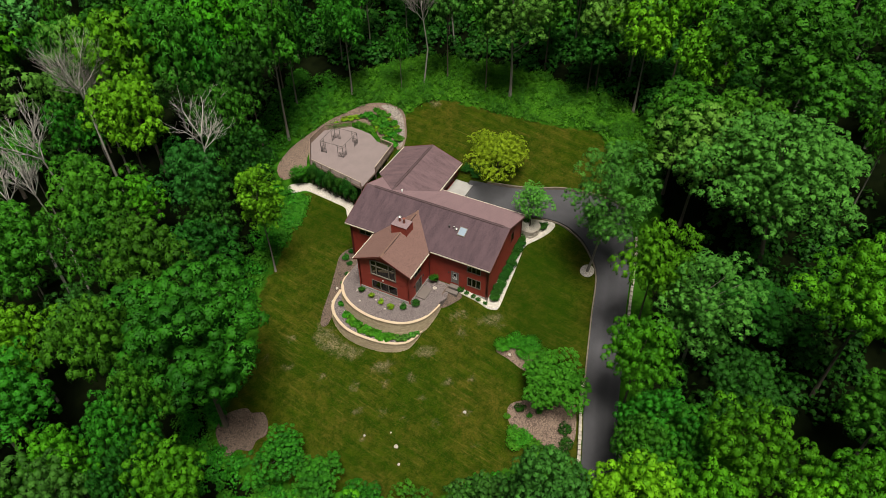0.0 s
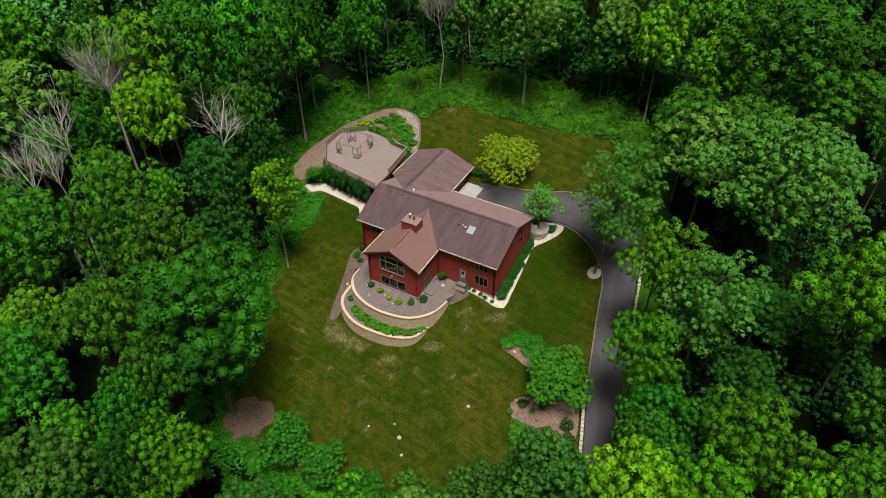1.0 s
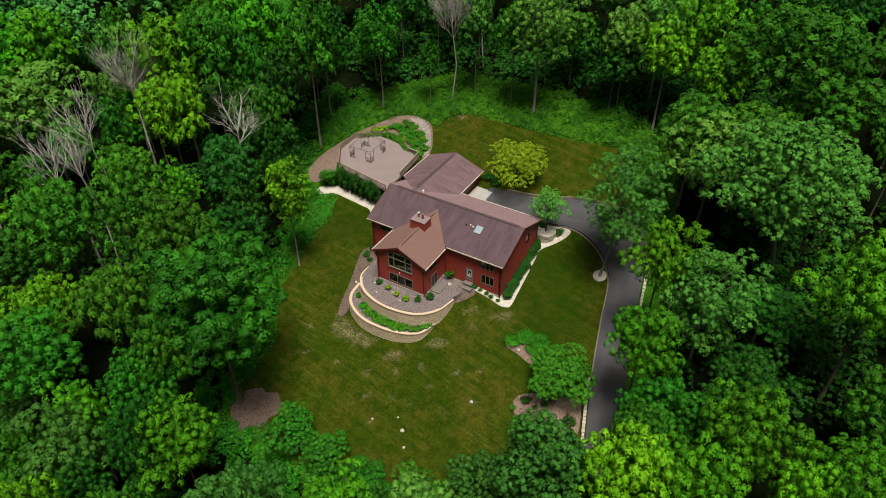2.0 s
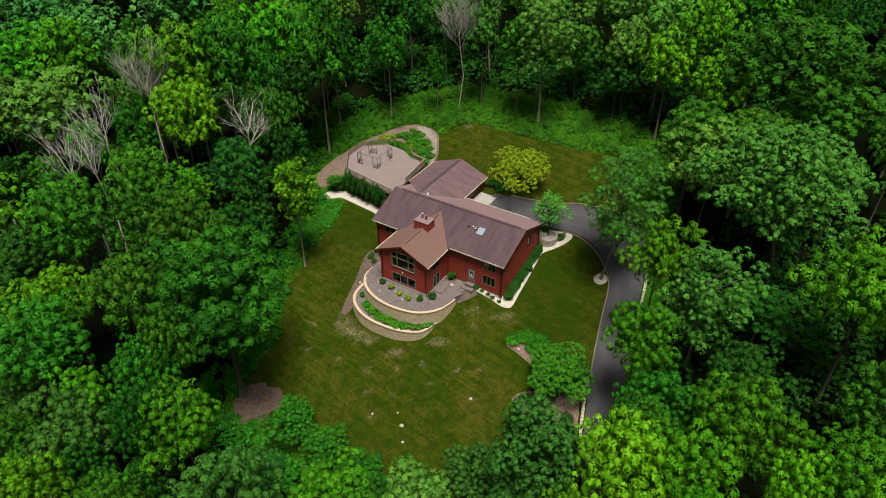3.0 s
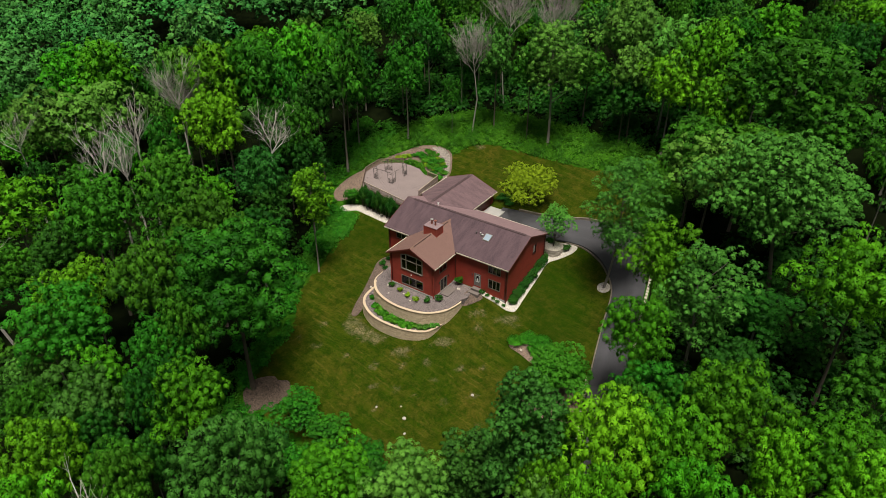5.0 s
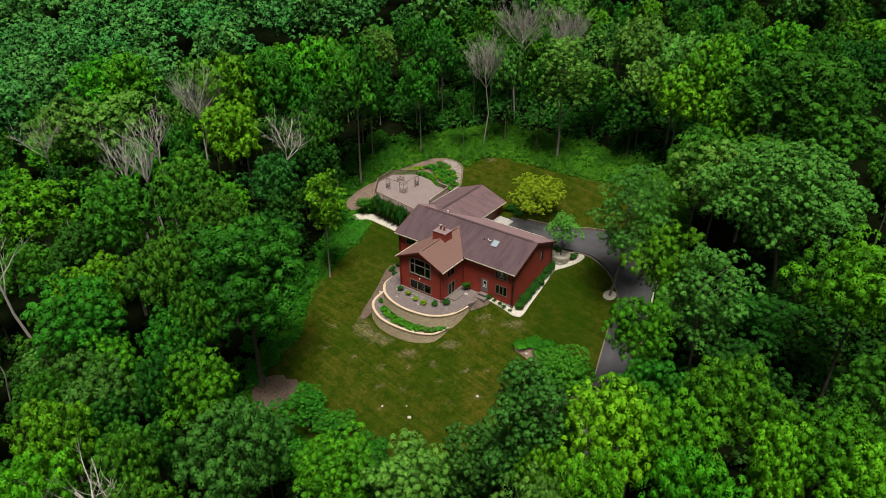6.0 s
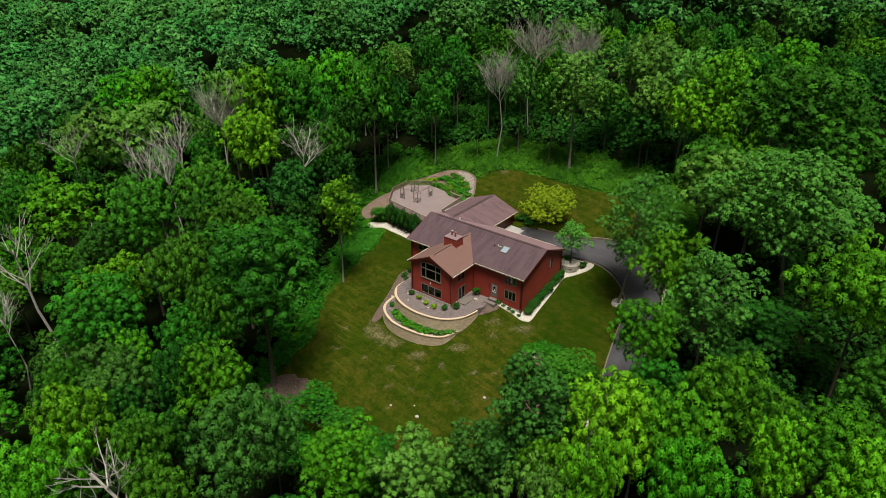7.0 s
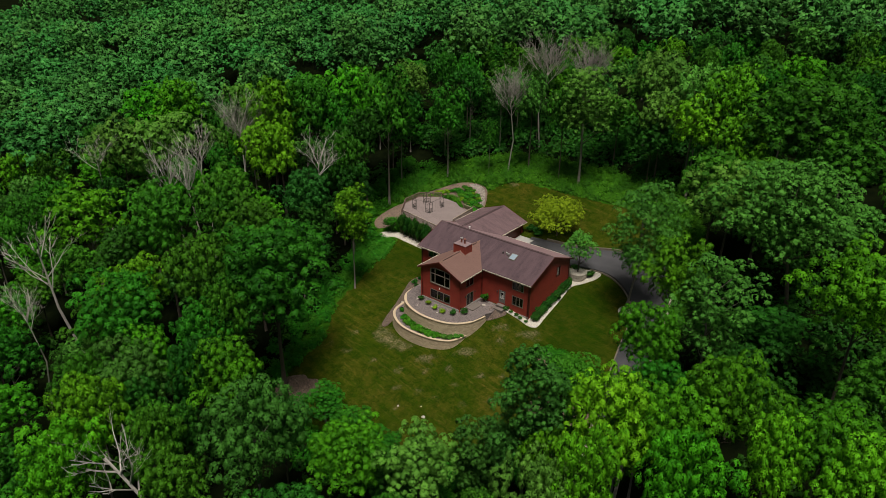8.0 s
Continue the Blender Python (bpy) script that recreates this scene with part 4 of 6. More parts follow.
def build_deck():
    deck = thing("deck", -22, 21, DZ, "large raised grey-brown deck with timber railings", "deck")
    deck.matrix_world = Matrix.Identity(4)
    bm = bmesh.new()
    ang = math.atan2(DECK[8][1] - DECK[0][1], DECK[8][0] - DECK[0][0])
    ca, sa2 = math.cos(ang), math.sin(ang)
    rot = [(x * ca + y * sa2, -x * sa2 + y * ca) for x, y in DECK]
    lo, hi = min(p[1] for p in rot), max(p[1] for p in rot)
    y = lo
    while y < hi:
        yy = min(y + 0.135, hi)
        mid = (y + yy) / 2
        xs = []
        for i in range(len(rot)):
            (ax, ay), (bx, by) = rot[i - 1], rot[i]
            if (ay > mid) != (by > mid):
                xs.append(ax + (mid - ay) / (by - ay) * (bx - ax))
        if len(xs) >= 2:
            a, b = min(xs), max(xs)
            q = [(a, y), (b, y), (b, yy), (a, yy)]
            prism(bm, [(u * ca - v * sa2, u * sa2 + v * ca, DZ - 0.04) for u, v in q], (0, 0, 0), (0, 0, 0.04))
        y += 0.142
    tagged(part("decking", bm, DECKING, deck), kind="stuff")
    bm = bmesh.new()
    n = len(DECK)
    for i in range(n):
        a, b = DECK[i - 1], DECK[i]
        beam(bm, (*a, DZ - 0.19), (*b, DZ - 0.19), 0.06, 0.28)
    part("rim_joist", bm, POST_WOOD, deck)
    runs = [(8, 0, 0.0, 0.96), (0, 1, 0, 1), (1, 2, 0, 1), (2, 3, 0, 1), (5, 6, 0.25, 1), (6, 7, 0, 1)]
    bal = bmesh.new()
    box(bal, -0.02, -0.02, 0.08, 0.02, 0.02, 0.92)
    first = part("baluster", bal, POST_WOOD, deck)
    first.matrix_basis = Matrix.Translation((*DECK[0], DZ))
    used = set()
    for i, j, s, e in runs:
        a, b = Vector((*DECK[i], DZ)), Vector((*DECK[j], DZ))
        a, b = a.lerp(b, s), a.lerp(b, e)
        bm = bmesh.new()
        beam(bm, a + Vector((0, 0, 0.97)), b + Vector((0, 0, 0.97)), 0.09, 0.04)
        beam(bm, a + Vector((0, 0, 0.90)), b + Vector((0, 0, 0.90)), 0.04, 0.09)
        beam(bm, a + Vector((0, 0, 0.10)), b + Vector((0, 0, 0.10)), 0.04, 0.08)
        part("handrail", bm, POST_WOOD if (i, j) in ((0, 1), (1, 2), (2, 3)) else RAIL_WOOD, deck, "timber handrail")
        n = max(1, round((b - a).length / 2.0))
        for q in range(n + 1):
            p = a.lerp(b, q / n)
            key = (round(p.x, 1), round(p.y, 1))
            if key in used:
                continue
            used.add(key)
            bm = bmesh.new()
            box(bm, p.x - 0.05, p.y - 0.05, min(height(p.x, p.y) - 0.2, DZ - 0.3), p.x + 0.05, p.y + 0.05, DZ + 0.95, 0.008)
            part("post", bm, POST_WOOD, deck)
        m = round((b - a).length / 0.15)
        for q in range(1, m):
            ob = new("baluster", first.data)
            ob.parent = deck
            ob.matrix_basis = Matrix.Translation(a.lerp(b, q / m))


build_deck()


def build_gazebo():
    """An open iron frame with four latticed corner screens on the deck."""
    cs = [(-22.6, 19.6), (-26.7, 19.5), (-26.9, 23.8), (-22.7, 24.0)]
    g = thing("gazebo_frame", -25.3, 22.5, DZ, "dark iron gazebo frame without canopy on the deck", "gazebo")
    g.matrix_world = Matrix.Identity(4)
    H = 2.05
    for i in range(4):
        c, nx, pv = Vector(cs[i]), Vector(cs[(i + 1) % 4]), Vector(cs[i - 1])
        bm = bmesh.new()
        beam(bm, (c.x, c.y, DZ), (c.x, c.y, DZ + H), 0.06)
        part("corner_post", bm, IRON, g)
        for o in (nx, pv):
            d = (o - c).normalized()
            e = c + d * 0.95
            bm = bmesh.new()
            beam(bm, (e.x, e.y, DZ), (e.x, e.y, DZ + H), 0.045)
            for z in (0.08, 0.85, H - 0.35, H - 0.02):
                beam(bm, (c.x, c.y, DZ + z), (e.x, e.y, DZ + z), 0.035)
            for q in range(1, 6):
                p = c + d * (0.95 * q / 6)
                beam(bm, (p.x, p.y, DZ + 0.08), (p.x, p.y, DZ + 0.85), 0.022)
            p0, p1 = c + d * 0.1, c + d * 0.85
            beam(bm, (p0.x, p0.y, DZ + 0.1), (p1.x, p1.y, DZ + 0.83), 0.025)
            beam(bm, (p1.x, p1.y, DZ + 0.1), (p0.x, p0.y, DZ + 0.83), 0.025)
            part("lattice_screen", bm, IRON, g)
        bm = bmesh.new()
        beam(bm, (c.x, c.y, DZ + H), (nx.x, nx.y, DZ + H), 0.045)
        part("top_rail", bm, IRON, g)


build_gazebo()


# ---- terraces ----
UP = spline([(-10.4, 1.6), (-10.2, -0.6), (-8.6, -2.6), (-5.9, -3.85), (-2.7, -4.15), (0.6, -3.4), (2.6, -1.6), (3.3, 0.4), (3.5, 1.8)], False, 8)
LOW = spline([(-11.0, -0.3), (-10.6, -2.8), (-9.2, -4.6), (-6.4, -5.95), (-3.1, -6.15), (-0.3, -5.65), (1.7, -4.6), (2.4, -3.2), (2.7, -1.6)], False, 8)
UZ, LZ = -0.35, -2.35


def retaining_wall(name, line, z0, z1, label):
    """Courses of split-faced blocks in running bond below a row of cap stones."""
    w = thing(name, line[0].x, line[0].y, z0, label, "retaining wall", "terrace walls")
    w.matrix_world = Matrix.Identity(4)
    dist = [0.0]
    for a, b in zip(line, line[1:]):
        dist.append(dist[-1] + (b - a).length)

    def at(s):
        s = max(0.0, min(dist[-1] - 1e-4, s))
        i = max(j for j in range(len(dist)) if dist[j] <= s)
        i = min(i, len(line) - 2)
        return line[i].lerp(line[i + 1], (s - dist[i]) / (dist[i + 1] - dist[i]))
    rng = random.Random(3)
    verts, faces = [], []
    courses = max(1, round((z1 - 0.1 - z0) / 0.19))
    ch = (z1 - 0.1 - z0) / courses
    for c in range(courses):
        s = -0.2 if c % 2 else 0.0
        while s < dist[-1]:
            a, b = at(s + 0.012), at(s + 0.388)
            if (b - a).length > 0.05:
                d = (b - a).normalized()
                o = Vector((d.y, -d.x, 0))
                out = 0.02 + rng.uniform(0, 0.035) + 0.02 * (courses - c)
                zz0, zz1 = z0 + c * ch + 0.008, z0 + (c + 1) * ch - 0.004
                n = len(verts)
                for p, m2 in ((a, out), (b, out), (b, -0.2), (a, -0.2)):
                    verts.append((p.x + o.x * m2, p.y + o.y * m2, zz0))
                for p, m2 in ((a, out - 0.01), (b, out - 0.01), (b, -0.2), (a, -0.2)):
                    verts.append((p.x + o.x * m2, p.y + o.y * m2, zz1))
                faces += [(n, n + 1, n + 5, n + 4), (n + 1, n + 2, n + 6, n + 5), (n + 2, n + 3, n + 7, n + 6), (n + 3, n, n + 4, n + 7), (n + 4, n + 5, n + 6, n + 7)]
            s += 0.4
    me = bpy.data.meshes.new("blocks")
    me.from_pydata(verts, [], faces)
    me.materials.append(BLOCK)
    ob = new("blocks", me)
    ob.parent = w
    tagged(ob, "tan split-faced concrete blocks", kind="stuff")
    s = 0.0
    while s < dist[-1] - 0.2:
        a, b = at(s), at(s + 0.435)
        d = (b - a).normalized()
        o = Vector((d.y, -d.x, 0))
        bm = bmesh.new()
        dz = rng.uniform(-0.006, 0.006)
        prism(bm, [a + o * 0.12, b + o * 0.12, b - o * 0.26, a - o * 0.26], (0, 0, z1 - 0.1 + dz), (0, 0, z1 + dz))
        part("cap_stone", bm, CAP, w)
        s += 0.44


retaining_wall("retaining_wall", UP, -2.7, UZ, "curved upper retaining wall of tan blocks with pale caps")
retaining_wall("retaining_wall", LOW, -4.9, LZ, "curved lower retaining wall of tan blocks with pale caps")
sheet("terrace_bed_upper", [(p.x, p.y) for p in offset(UP, 0.1)] + [(3.9, 3.0), (3.3, 5.42), (-0.2, 5.42), (-0.2, 0.2), (-7.4, 0.2), (-7.4, 5.3), (-10.3, 5.0)], 0.0, GREY_MULCH,
      "grey-brown gravel bed on the upper terrace", "gravel bed", 2.6, lambda x, y: UZ - 0.06 + 0.26 * max(0.0, min(1.0, (y + 1.5) / 3.5)), 0.8, 0.03)
sheet("terrace_bed_lower", [(p.x, p.y) for p in offset(LOW, 0.1)] + [(p.x, p.y) for p in offset(UP, -0.06)[::-1]], 0.0, GREY_MULCH,
      "grey-brown gravel bed on the lower terrace", "gravel bed", 2.6, lambda x, y: LZ - 0.10, 0.8, 0.03)
bm = bmesh.new()
box(bm, 0.08, 1.4, -0.4, 1.5, 3.6, 0.0, 0.02)
tagged(part("patio_slab", bm, PATIO), "grey concrete patio slab outside the sliding door", "patio", kind="structure")
bm = bmesh.new()
prism(bm, [(3.2, 4.0, -0.08), (4.9, 4.0, -0.08), (4.9, 4.55, 0.0), (3.2, 4.55, 0.0)], (0, 0, -0.6), (0, 0, 0.06))
tagged(part("door_landing", bm, PATIO), "concrete landing below the door step", "patio", kind="structure")

# ---- beds ----
EAST_BED = spline([(3.9, 4.9), (5.8, 4.75), (7.6, 4.7), (9.2, 4.5), (10.3, 4.85), (10.55, 5.7), (10.4, 8), (10.2, 11), (9.95, 14), (9.9, 16.2), (11.0, 17.8), (12.2, 19.8), (12.3, 21.3),
                   (10.3, 21.2), (8.2, 20.4), (6.0, 19.2), (8.0, 17.6), (8.72, 16.9)], False, 4)
sheet("white_stone_bed", [(p.x, p.y) for p in EAST_BED] + [(8.75, 11.0), (8.75, 5.45), (4.8, 5.45)], 0.07, WHITE_STONE, "white marble chip bed along the house wall", "gravel bed", 0.3, wobble=0.03)
WEST_BED = spline([(-29.4, 12.9), (-28.0, 13.0), (-26.6, 14.1), (-23.5, 13.9), (-20.6, 13.5), (-18.6, 13.1), (-17.6, 12.0), (-16.6, 11.2), (-15.6, 11.6), (-16.4, 13.6), (-18.5, 14.5), (-21, 15.0), (-24, 15.5), (-27, 15.7), (-29.6, 14.2)], True, 4)
sheet("white_stone_bed_west", [(p.x, p.y) for p in WEST_BED], 0.06, WHITE_STONE, "white marble chip bed below the deck", "gravel bed", 0.3, wobble=0.03)
ROCK_BED = spline([(-31.8, 14.6), (-34.0, 16.6), (-34.6, 21), (-33.6, 25), (-31.6, 28.8), (-28.6, 31.5), (-26.2, 33.3), (-22.2, 34.0), (-19.0, 32.9), (-16.9, 30), (-15.8, 27.8), (-15.5, 25.2), (-17.6, 26.6),
                   (-20.5, 27.2), (-23, 29.0), (-27.2, 29.2), (-30.8, 26.3), (-31.0, 21.4), (-29.5, 18.2), (-30.4, 15.6)], True, 4)
sheet("rock_bed", [(p.x, p.y) for p in ROCK_BED], 0.06, WOOD_CHIPS, "brown wood-chip and gravel bed curving behind the deck", "rock bed", 0.4, wobble=0.06)
sheet("gravel_patch", [(p.x, p.y) for p in spline([(-23.6, 33.2), (-21.6, 33.6), (-19.2, 32.5), (-17.2, 29.9), (-16.1, 27.7), (-15.9, 26.0), (-17.0, 27.0), (-18.2, 29.0), (-19.6, 30.8), (-21.4, 32.2)], True, 4)], 0.13, RUBBLE,
      "pale grey gravel at the end of the rock bed", "gravel bed", 0.3, wobble=0.05)
sheet("mulch_patch", [(p.x, p.y) for p in spline([(-15.3, -21.6), (-14.6, -20.5), (-13.2, -19.5), (-12.2, -19.7), (-10.9, -19.1), (-9.7, -19.8), (-8.9, -21.2), (-9.6, -22.3), (-9.6, -23.6), (-11.2, -24.2), (-12.0, -25.4), (-15.0, -23.6)], True, 5)], 0.08, PIT_CHIPS,
      "patch of brown wood chips at the lawn's edge", "mulch", 0.4, wobble=0.12)
sheet("shrub_bed", [(p.x, p.y) for p in spline([(12.6, -0.2), (13.6, 1.0), (17.0, 1.6), (19.0, 0.9), (17.4, -1.2), (14.4, -0.6)], True, 5)], 0.06, WOOD_CHIPS, "wood-chip bed under spreading junipers", "planting bed", 0.3, wobble=0.04)
sheet("tree_bed", [(p.x, p.y) for p in spline([(16.9, -6.5), (17.5, -5.2), (20.2, -3.9), (23.2, -2.2), (24.6, -4.0), (25.6, -7.5), (24.4, -9.2), (20.8, -8.9), (18.2, -8.3)], True, 5)], 0.06, WOOD_CHIPS, "wood-chip bed beside the driveway", "planting bed", 0.3, wobble=0.04)
sheet("oak_ring", [(19.1 + 0.95 * math.cos(a * math.pi / 12), 16.05 + 0.95 * math.sin(a * math.pi / 12)) for a in range(24)], 0.08, WHITE_STONE, "ring of white chips round the oak's trunk", "gravel bed", 0.3, wobble=0.02)


def stone_ring(cx, cy, r, h):
    """A round raised bed edged with two courses of rough stone."""
    ring = thing("stone_planter", cx, cy, height(cx, cy), "round raised bed edged with pale rough stones", "planter")
    ring.matrix_world = Matrix.Identity(4)
    rng = random.Random(8)
    z = height(cx, cy) - 0.25
    n = 26
    for c in range(3):
        for i in range(n):
            a0, a1 = 2 * math.pi * (i + 0.5 * (c % 2)) / n, 2 * math.pi * (i + 0.94 + 0.5 * (c % 2)) / n
            r1, r0 = r + rng.uniform(-0.05, 0.08), r - 0.35
            bm = bmesh.new()
            zz = z + c * h / 3
            prism(bm, [(cx + r0 * math.cos(a0), cy + r0 * math.sin(a0), zz), (cx + r1 * math.cos(a0), cy + r1 * math.sin(a0), zz), (cx + r1 * math.cos(a1), cy + r1 * math.sin(a1), zz), (cx + r0 * math.cos(a1), cy + r0 * math.sin(a1), zz)],
                  (0, 0, 0.01), (0, 0, h / 3 - rng.uniform(0.0, 0.03)))
            part("stone", bm, STONE, ring)
    bm = bmesh.new()
    drum(bm, cx, cy, z, z + h - 0.06, r - 0.3, r - 0.34, 24)
    part("fill", bm, WHITE_STONE, ring, "tan gravel fill")


stone_ring(9.3, 18.9, 1.5, 1.15)

sheet("mulch_strip", [(p.x, p.y) for p in spline([(-13.6, 6.9), (-14.6, 5.3), (-14.0, 3.0), (-12.9, -0.3), (-11.9, -3.7), (-10.9, -5.7), (-10.0, -5.0), (-11.0, -0.5), (-10.9, 2.0), (-10.4, 4.9), (-12.6, 6.8)], True, 4)], 0.07, PIT_CHIPS,
      "brown mulch strip outside the terrace walls", "planting bed", 0.3, wobble=0.05)


def dirt_z(x, y):
    t = max(0.0, min(1.0, max((x - 3.1) / 1.5, (3.4 - y) / 1.0)))
    return -0.13 * (1 - t) + (height(x, y) + 0.03) * t


sheet("dirt_slope", [(p.x, p.y) for p in spline([(2.9, 2.0), (3.9, 2.1), (4.9, 3.2), (5.5, 4.5), (4.2, 5.0), (3.1, 4.9), (3.0, 3.4)], True, 4)], 0.03, PIT_CHIPS, "brown bare soil sloping from the terrace to the lawn", "soil", 0.3, dirt_z, 0.5, 0.03)


# ---- plants ----
def leaf_mesh(name, centres, normals, size, material, rng, droop=0.35, kite=False, tufts=None):
    """Many single leaf blades or small sprays, each laid across its normal: pointed blades, or folded kites for large leaves."""
    n = len(centres)
    c = np.asarray(centres, dtype=np.float64)
    nm = np.asarray(normals, dtype=np.float64) + rng.normal(0, droop, (n, 3))
    nm /= np.linalg.norm(nm, axis=1, keepdims=True) + 1e-9
    t = np.cross(nm, rng.normal(0, 1, (n, 3)))
    t /= np.linalg.norm(t, axis=1, keepdims=True) + 1e-9
    b = np.cross(nm, t)
    s = size * rng.uniform(0.65, 1.35, (n, 1))
    w = s * rng.uniform(0.75, 1.1, (n, 1))
    fold = nm * s * 0.16
    k = 4 if kite else 3
    v = np.empty((n, k, 3))
    v[:, 0] = c - t * s * 0.5 - fold
    v[:, 1] = c + b * w * 0.5 + (fold * 0.3 if kite else t * s * 0.35)
    if kite:
        v[:, 2] = c + t * s * 0.55 - fold
        v[:, 3] = c - b * w * 0.5 + fold * 0.3
    else:
        v[:, 2] = c - b * w * 0.5 + t * s * 0.35 + fold
    me = bpy.data.meshes.new(name)
    me.vertices.add(n * k)
    me.vertices.foreach_set("co", v.reshape(-1))
    idx = np.arange(n * k).reshape(n, k)
    tri = (np.concatenate([idx[:, [0, 1, 2]], idx[:, [0, 2, 3]]], axis=1) if kite else idx).reshape(-1)
    f = len(tri) // 3
    me.loops.add(f * 3)
    me.loops.foreach_set("vertex_index", tri)
    me.polygons.add(f)
    me.polygons.foreach_set("loop_start", np.arange(f) * 3)
    me.polygons.foreach_set("loop_total", np.full(f, 3))
    me.update()
    dome = np.asarray(normals, dtype=np.float64) + (v - c[:, None]).transpose(1, 0, 2) * 1.2 / size
    dome = dome.transpose(1, 0, 2)
    dome /= np.linalg.norm(dome, axis=2, keepdims=True) + 1e-9
    me.attributes.new("dome", "FLOAT_VECTOR", "POINT").data.foreach_set("vector", dome.reshape(-1))
    tone = me.attributes.new("tuft", "FLOAT", "POINT")
    tone.data.foreach_set("value", np.repeat(rng.uniform(0, 1, n) if tufts is None else tufts, k))
    me.materials.append(material)
    return me


def boughs(rng, count, base, top, R, low=-0.25, shape=1.0, size=(0.11, 0.2)):
    """Centres and radii of leaf masses: a lobed dome of many, uneven in outline, and a few inside it."""
    out = []
    mid, half = base + (top - base) * 0.42, (top - base) * 0.58
    lop = rng.uniform(0, 2 * math.pi)
    big = [(rng.uniform(0, 2 * math.pi), rng.uniform(-0.1, 0.8), rng.uniform(0.08, 0.32)) for _ in range(6)]
    bites = [(rng.uniform(0, 2 * math.pi), rng.uniform(-0.3, 0.6)) for _ in range(3)]
    for i in range(count):
        h = low + (1 - low) * ((i + rng.uniform(0.2, 0.8)) / count)
        a = i * 2.399963 + rng.uniform(-0.25, 0.25)
        ring = math.sqrt(max(0.0, 1 - h * h)) ** shape * (1 + 0.5 * min(0.0, h))
        lobe = sum(s * max(0.0, 1 - ((math.cos(a) - math.cos(b)) ** 2 + (math.sin(a) - math.sin(b)) ** 2 + 2.0 * (h - g) ** 2) / 0.5) for b, g, s in big)
        bite = sum(0.3 for b, g in bites if (math.cos(a) - math.cos(b)) ** 2 + (math.sin(a) - math.sin(b)) ** 2 + 2.0 * (h - g) ** 2 < 0.28)
        reach = (rng.uniform(0.5, 0.98) + lobe - bite) * (1 + 0.10 * math.cos(a - lop))
        r = R * rng.uniform(*size)
        out.append((R * ring * reach * math.cos(a), R * ring * reach * math.sin(a), mid + (half - r * 0.7) * h * (rng.uniform(0.78, 0.98) + lobe * 0.8 - bite * 0.5), r))
    for i in range(max(3, count // 14)):
        a = rng.uniform(0, 2 * math.pi)
        d = rng.uniform(0, 0.4) * R
        out.append((d * math.cos(a), d * math.sin(a), mid + half * rng.uniform(-0.3, 0.35), R * 0.26))
    return out


def crown_points(rng, masses, tufts, leaves, tuft_r):
    """Leaves on the domed tufts that cover the upper side of every leaf mass, with dark hollows between; and each leaf's tuft's tone."""
    m = np.array(masses)
    k = np.maximum(3, np.round(tufts * (m[:, 3] / m[:, 3].mean()) ** 2)).astype(int)
    own = np.repeat(np.arange(len(m)), k)
    rank = np.concatenate([(np.arange(q) + rng.uniform(0.2, 0.8, q)) / q for q in k])
    h = 1 - 1.3 * rank
    a = np.concatenate([np.arange(q) * 2.399963 + rng.uniform(0, 6.28) for q in k]) + rng.uniform(-0.3, 0.3, len(own))
    w = np.sqrt(np.maximum(0, 1 - h * h))
    out = np.stack([w * np.cos(a), w * np.sin(a), h], axis=1)
    centre = m[own, :3] + out * (m[own, 3] * rng.uniform(0.82, 1.06, len(own)))[:, None] * np.array([1.0, 1.0, 0.85])
    r = tuft_r * rng.uniform(0.7, 1.3, len(own))
    tone = 0.65 * rng.uniform(0, 1, len(own)) + 0.35 * rng.uniform(0, 1, len(m))[own]
    t = np.repeat(np.arange(len(own)), leaves)
    d = rng.normal(0, 1, (len(t), 3)) * 0.62 + out[t] * 0.45 + np.array([0, 0, 0.5])
    d /= np.linalg.norm(d, axis=1, keepdims=True)
    p = centre[t] + d * (r[t] * rng.uniform(0.86, 1.06, len(t)))[:, None] * np.array([1.0, 1.0, 1.0])
    return p, d + np.array([0, 0, 0.15]), tone[t]


def trunk_mesh(name, rng, H, base, masses, girth, material, sway=0.25, limbs=7, sides=7):
    bm = bmesh.new()
    top = H * 0.86
    pts, rad = [], []
    for i in range(7):
        t = i / 6
        pts.append((sway * math.sin(t * 3.1 + girth * 9) * t, sway * math.cos(t * 2.3) * t - sway * t * 0.5, -0.5 + (top + 0.5) * t))
        rad.append(girth * (1.25 if i == 0 else 1.0) * (1 - 0.82 * t))
    tube(bm, pts, rad, sides)
    order = sorted(masses, key=lambda m: m[2])
    for i in range(limbs):
        m = order[int(i * len(order) / limbs)]
        z0 = max(base * 0.85, min(top * 0.85, m[2] - 2.2 - 0.25 * math.hypot(m[0], m[1])))
        q = max(0.0, min(1.0, z0 / top))
        p0 = Vector((sway * math.sin(q * 3.1 + girth * 9) * q, sway * math.cos(q * 2.3) * q - sway * q * 0.5, z0))
        p3 = Vector((m[0] * 0.92, m[1] * 0.92, m[2]))
        p1 = p0.lerp(p3, 0.35) + Vector((rng.uniform(-0.3, 0.3), rng.uniform(-0.3, 0.3), -0.15))
        p2 = p0.lerp(p3, 0.7) + Vector((rng.uniform(-0.3, 0.3), rng.uniform(-0.3, 0.3), 0.1))
        g = girth * 0.42 * (1 - 0.5 * q)
        tube(bm, [p0, p1, p2, p3], [g, g * 0.75, g * 0.5, g * 0.15], 5)
    me = bpy.data.meshes.new(name)
    for f in bm.faces:
        f.smooth = True
    bm.to_mesh(me)
    bm.free()
    me.materials.append(material)
    return me


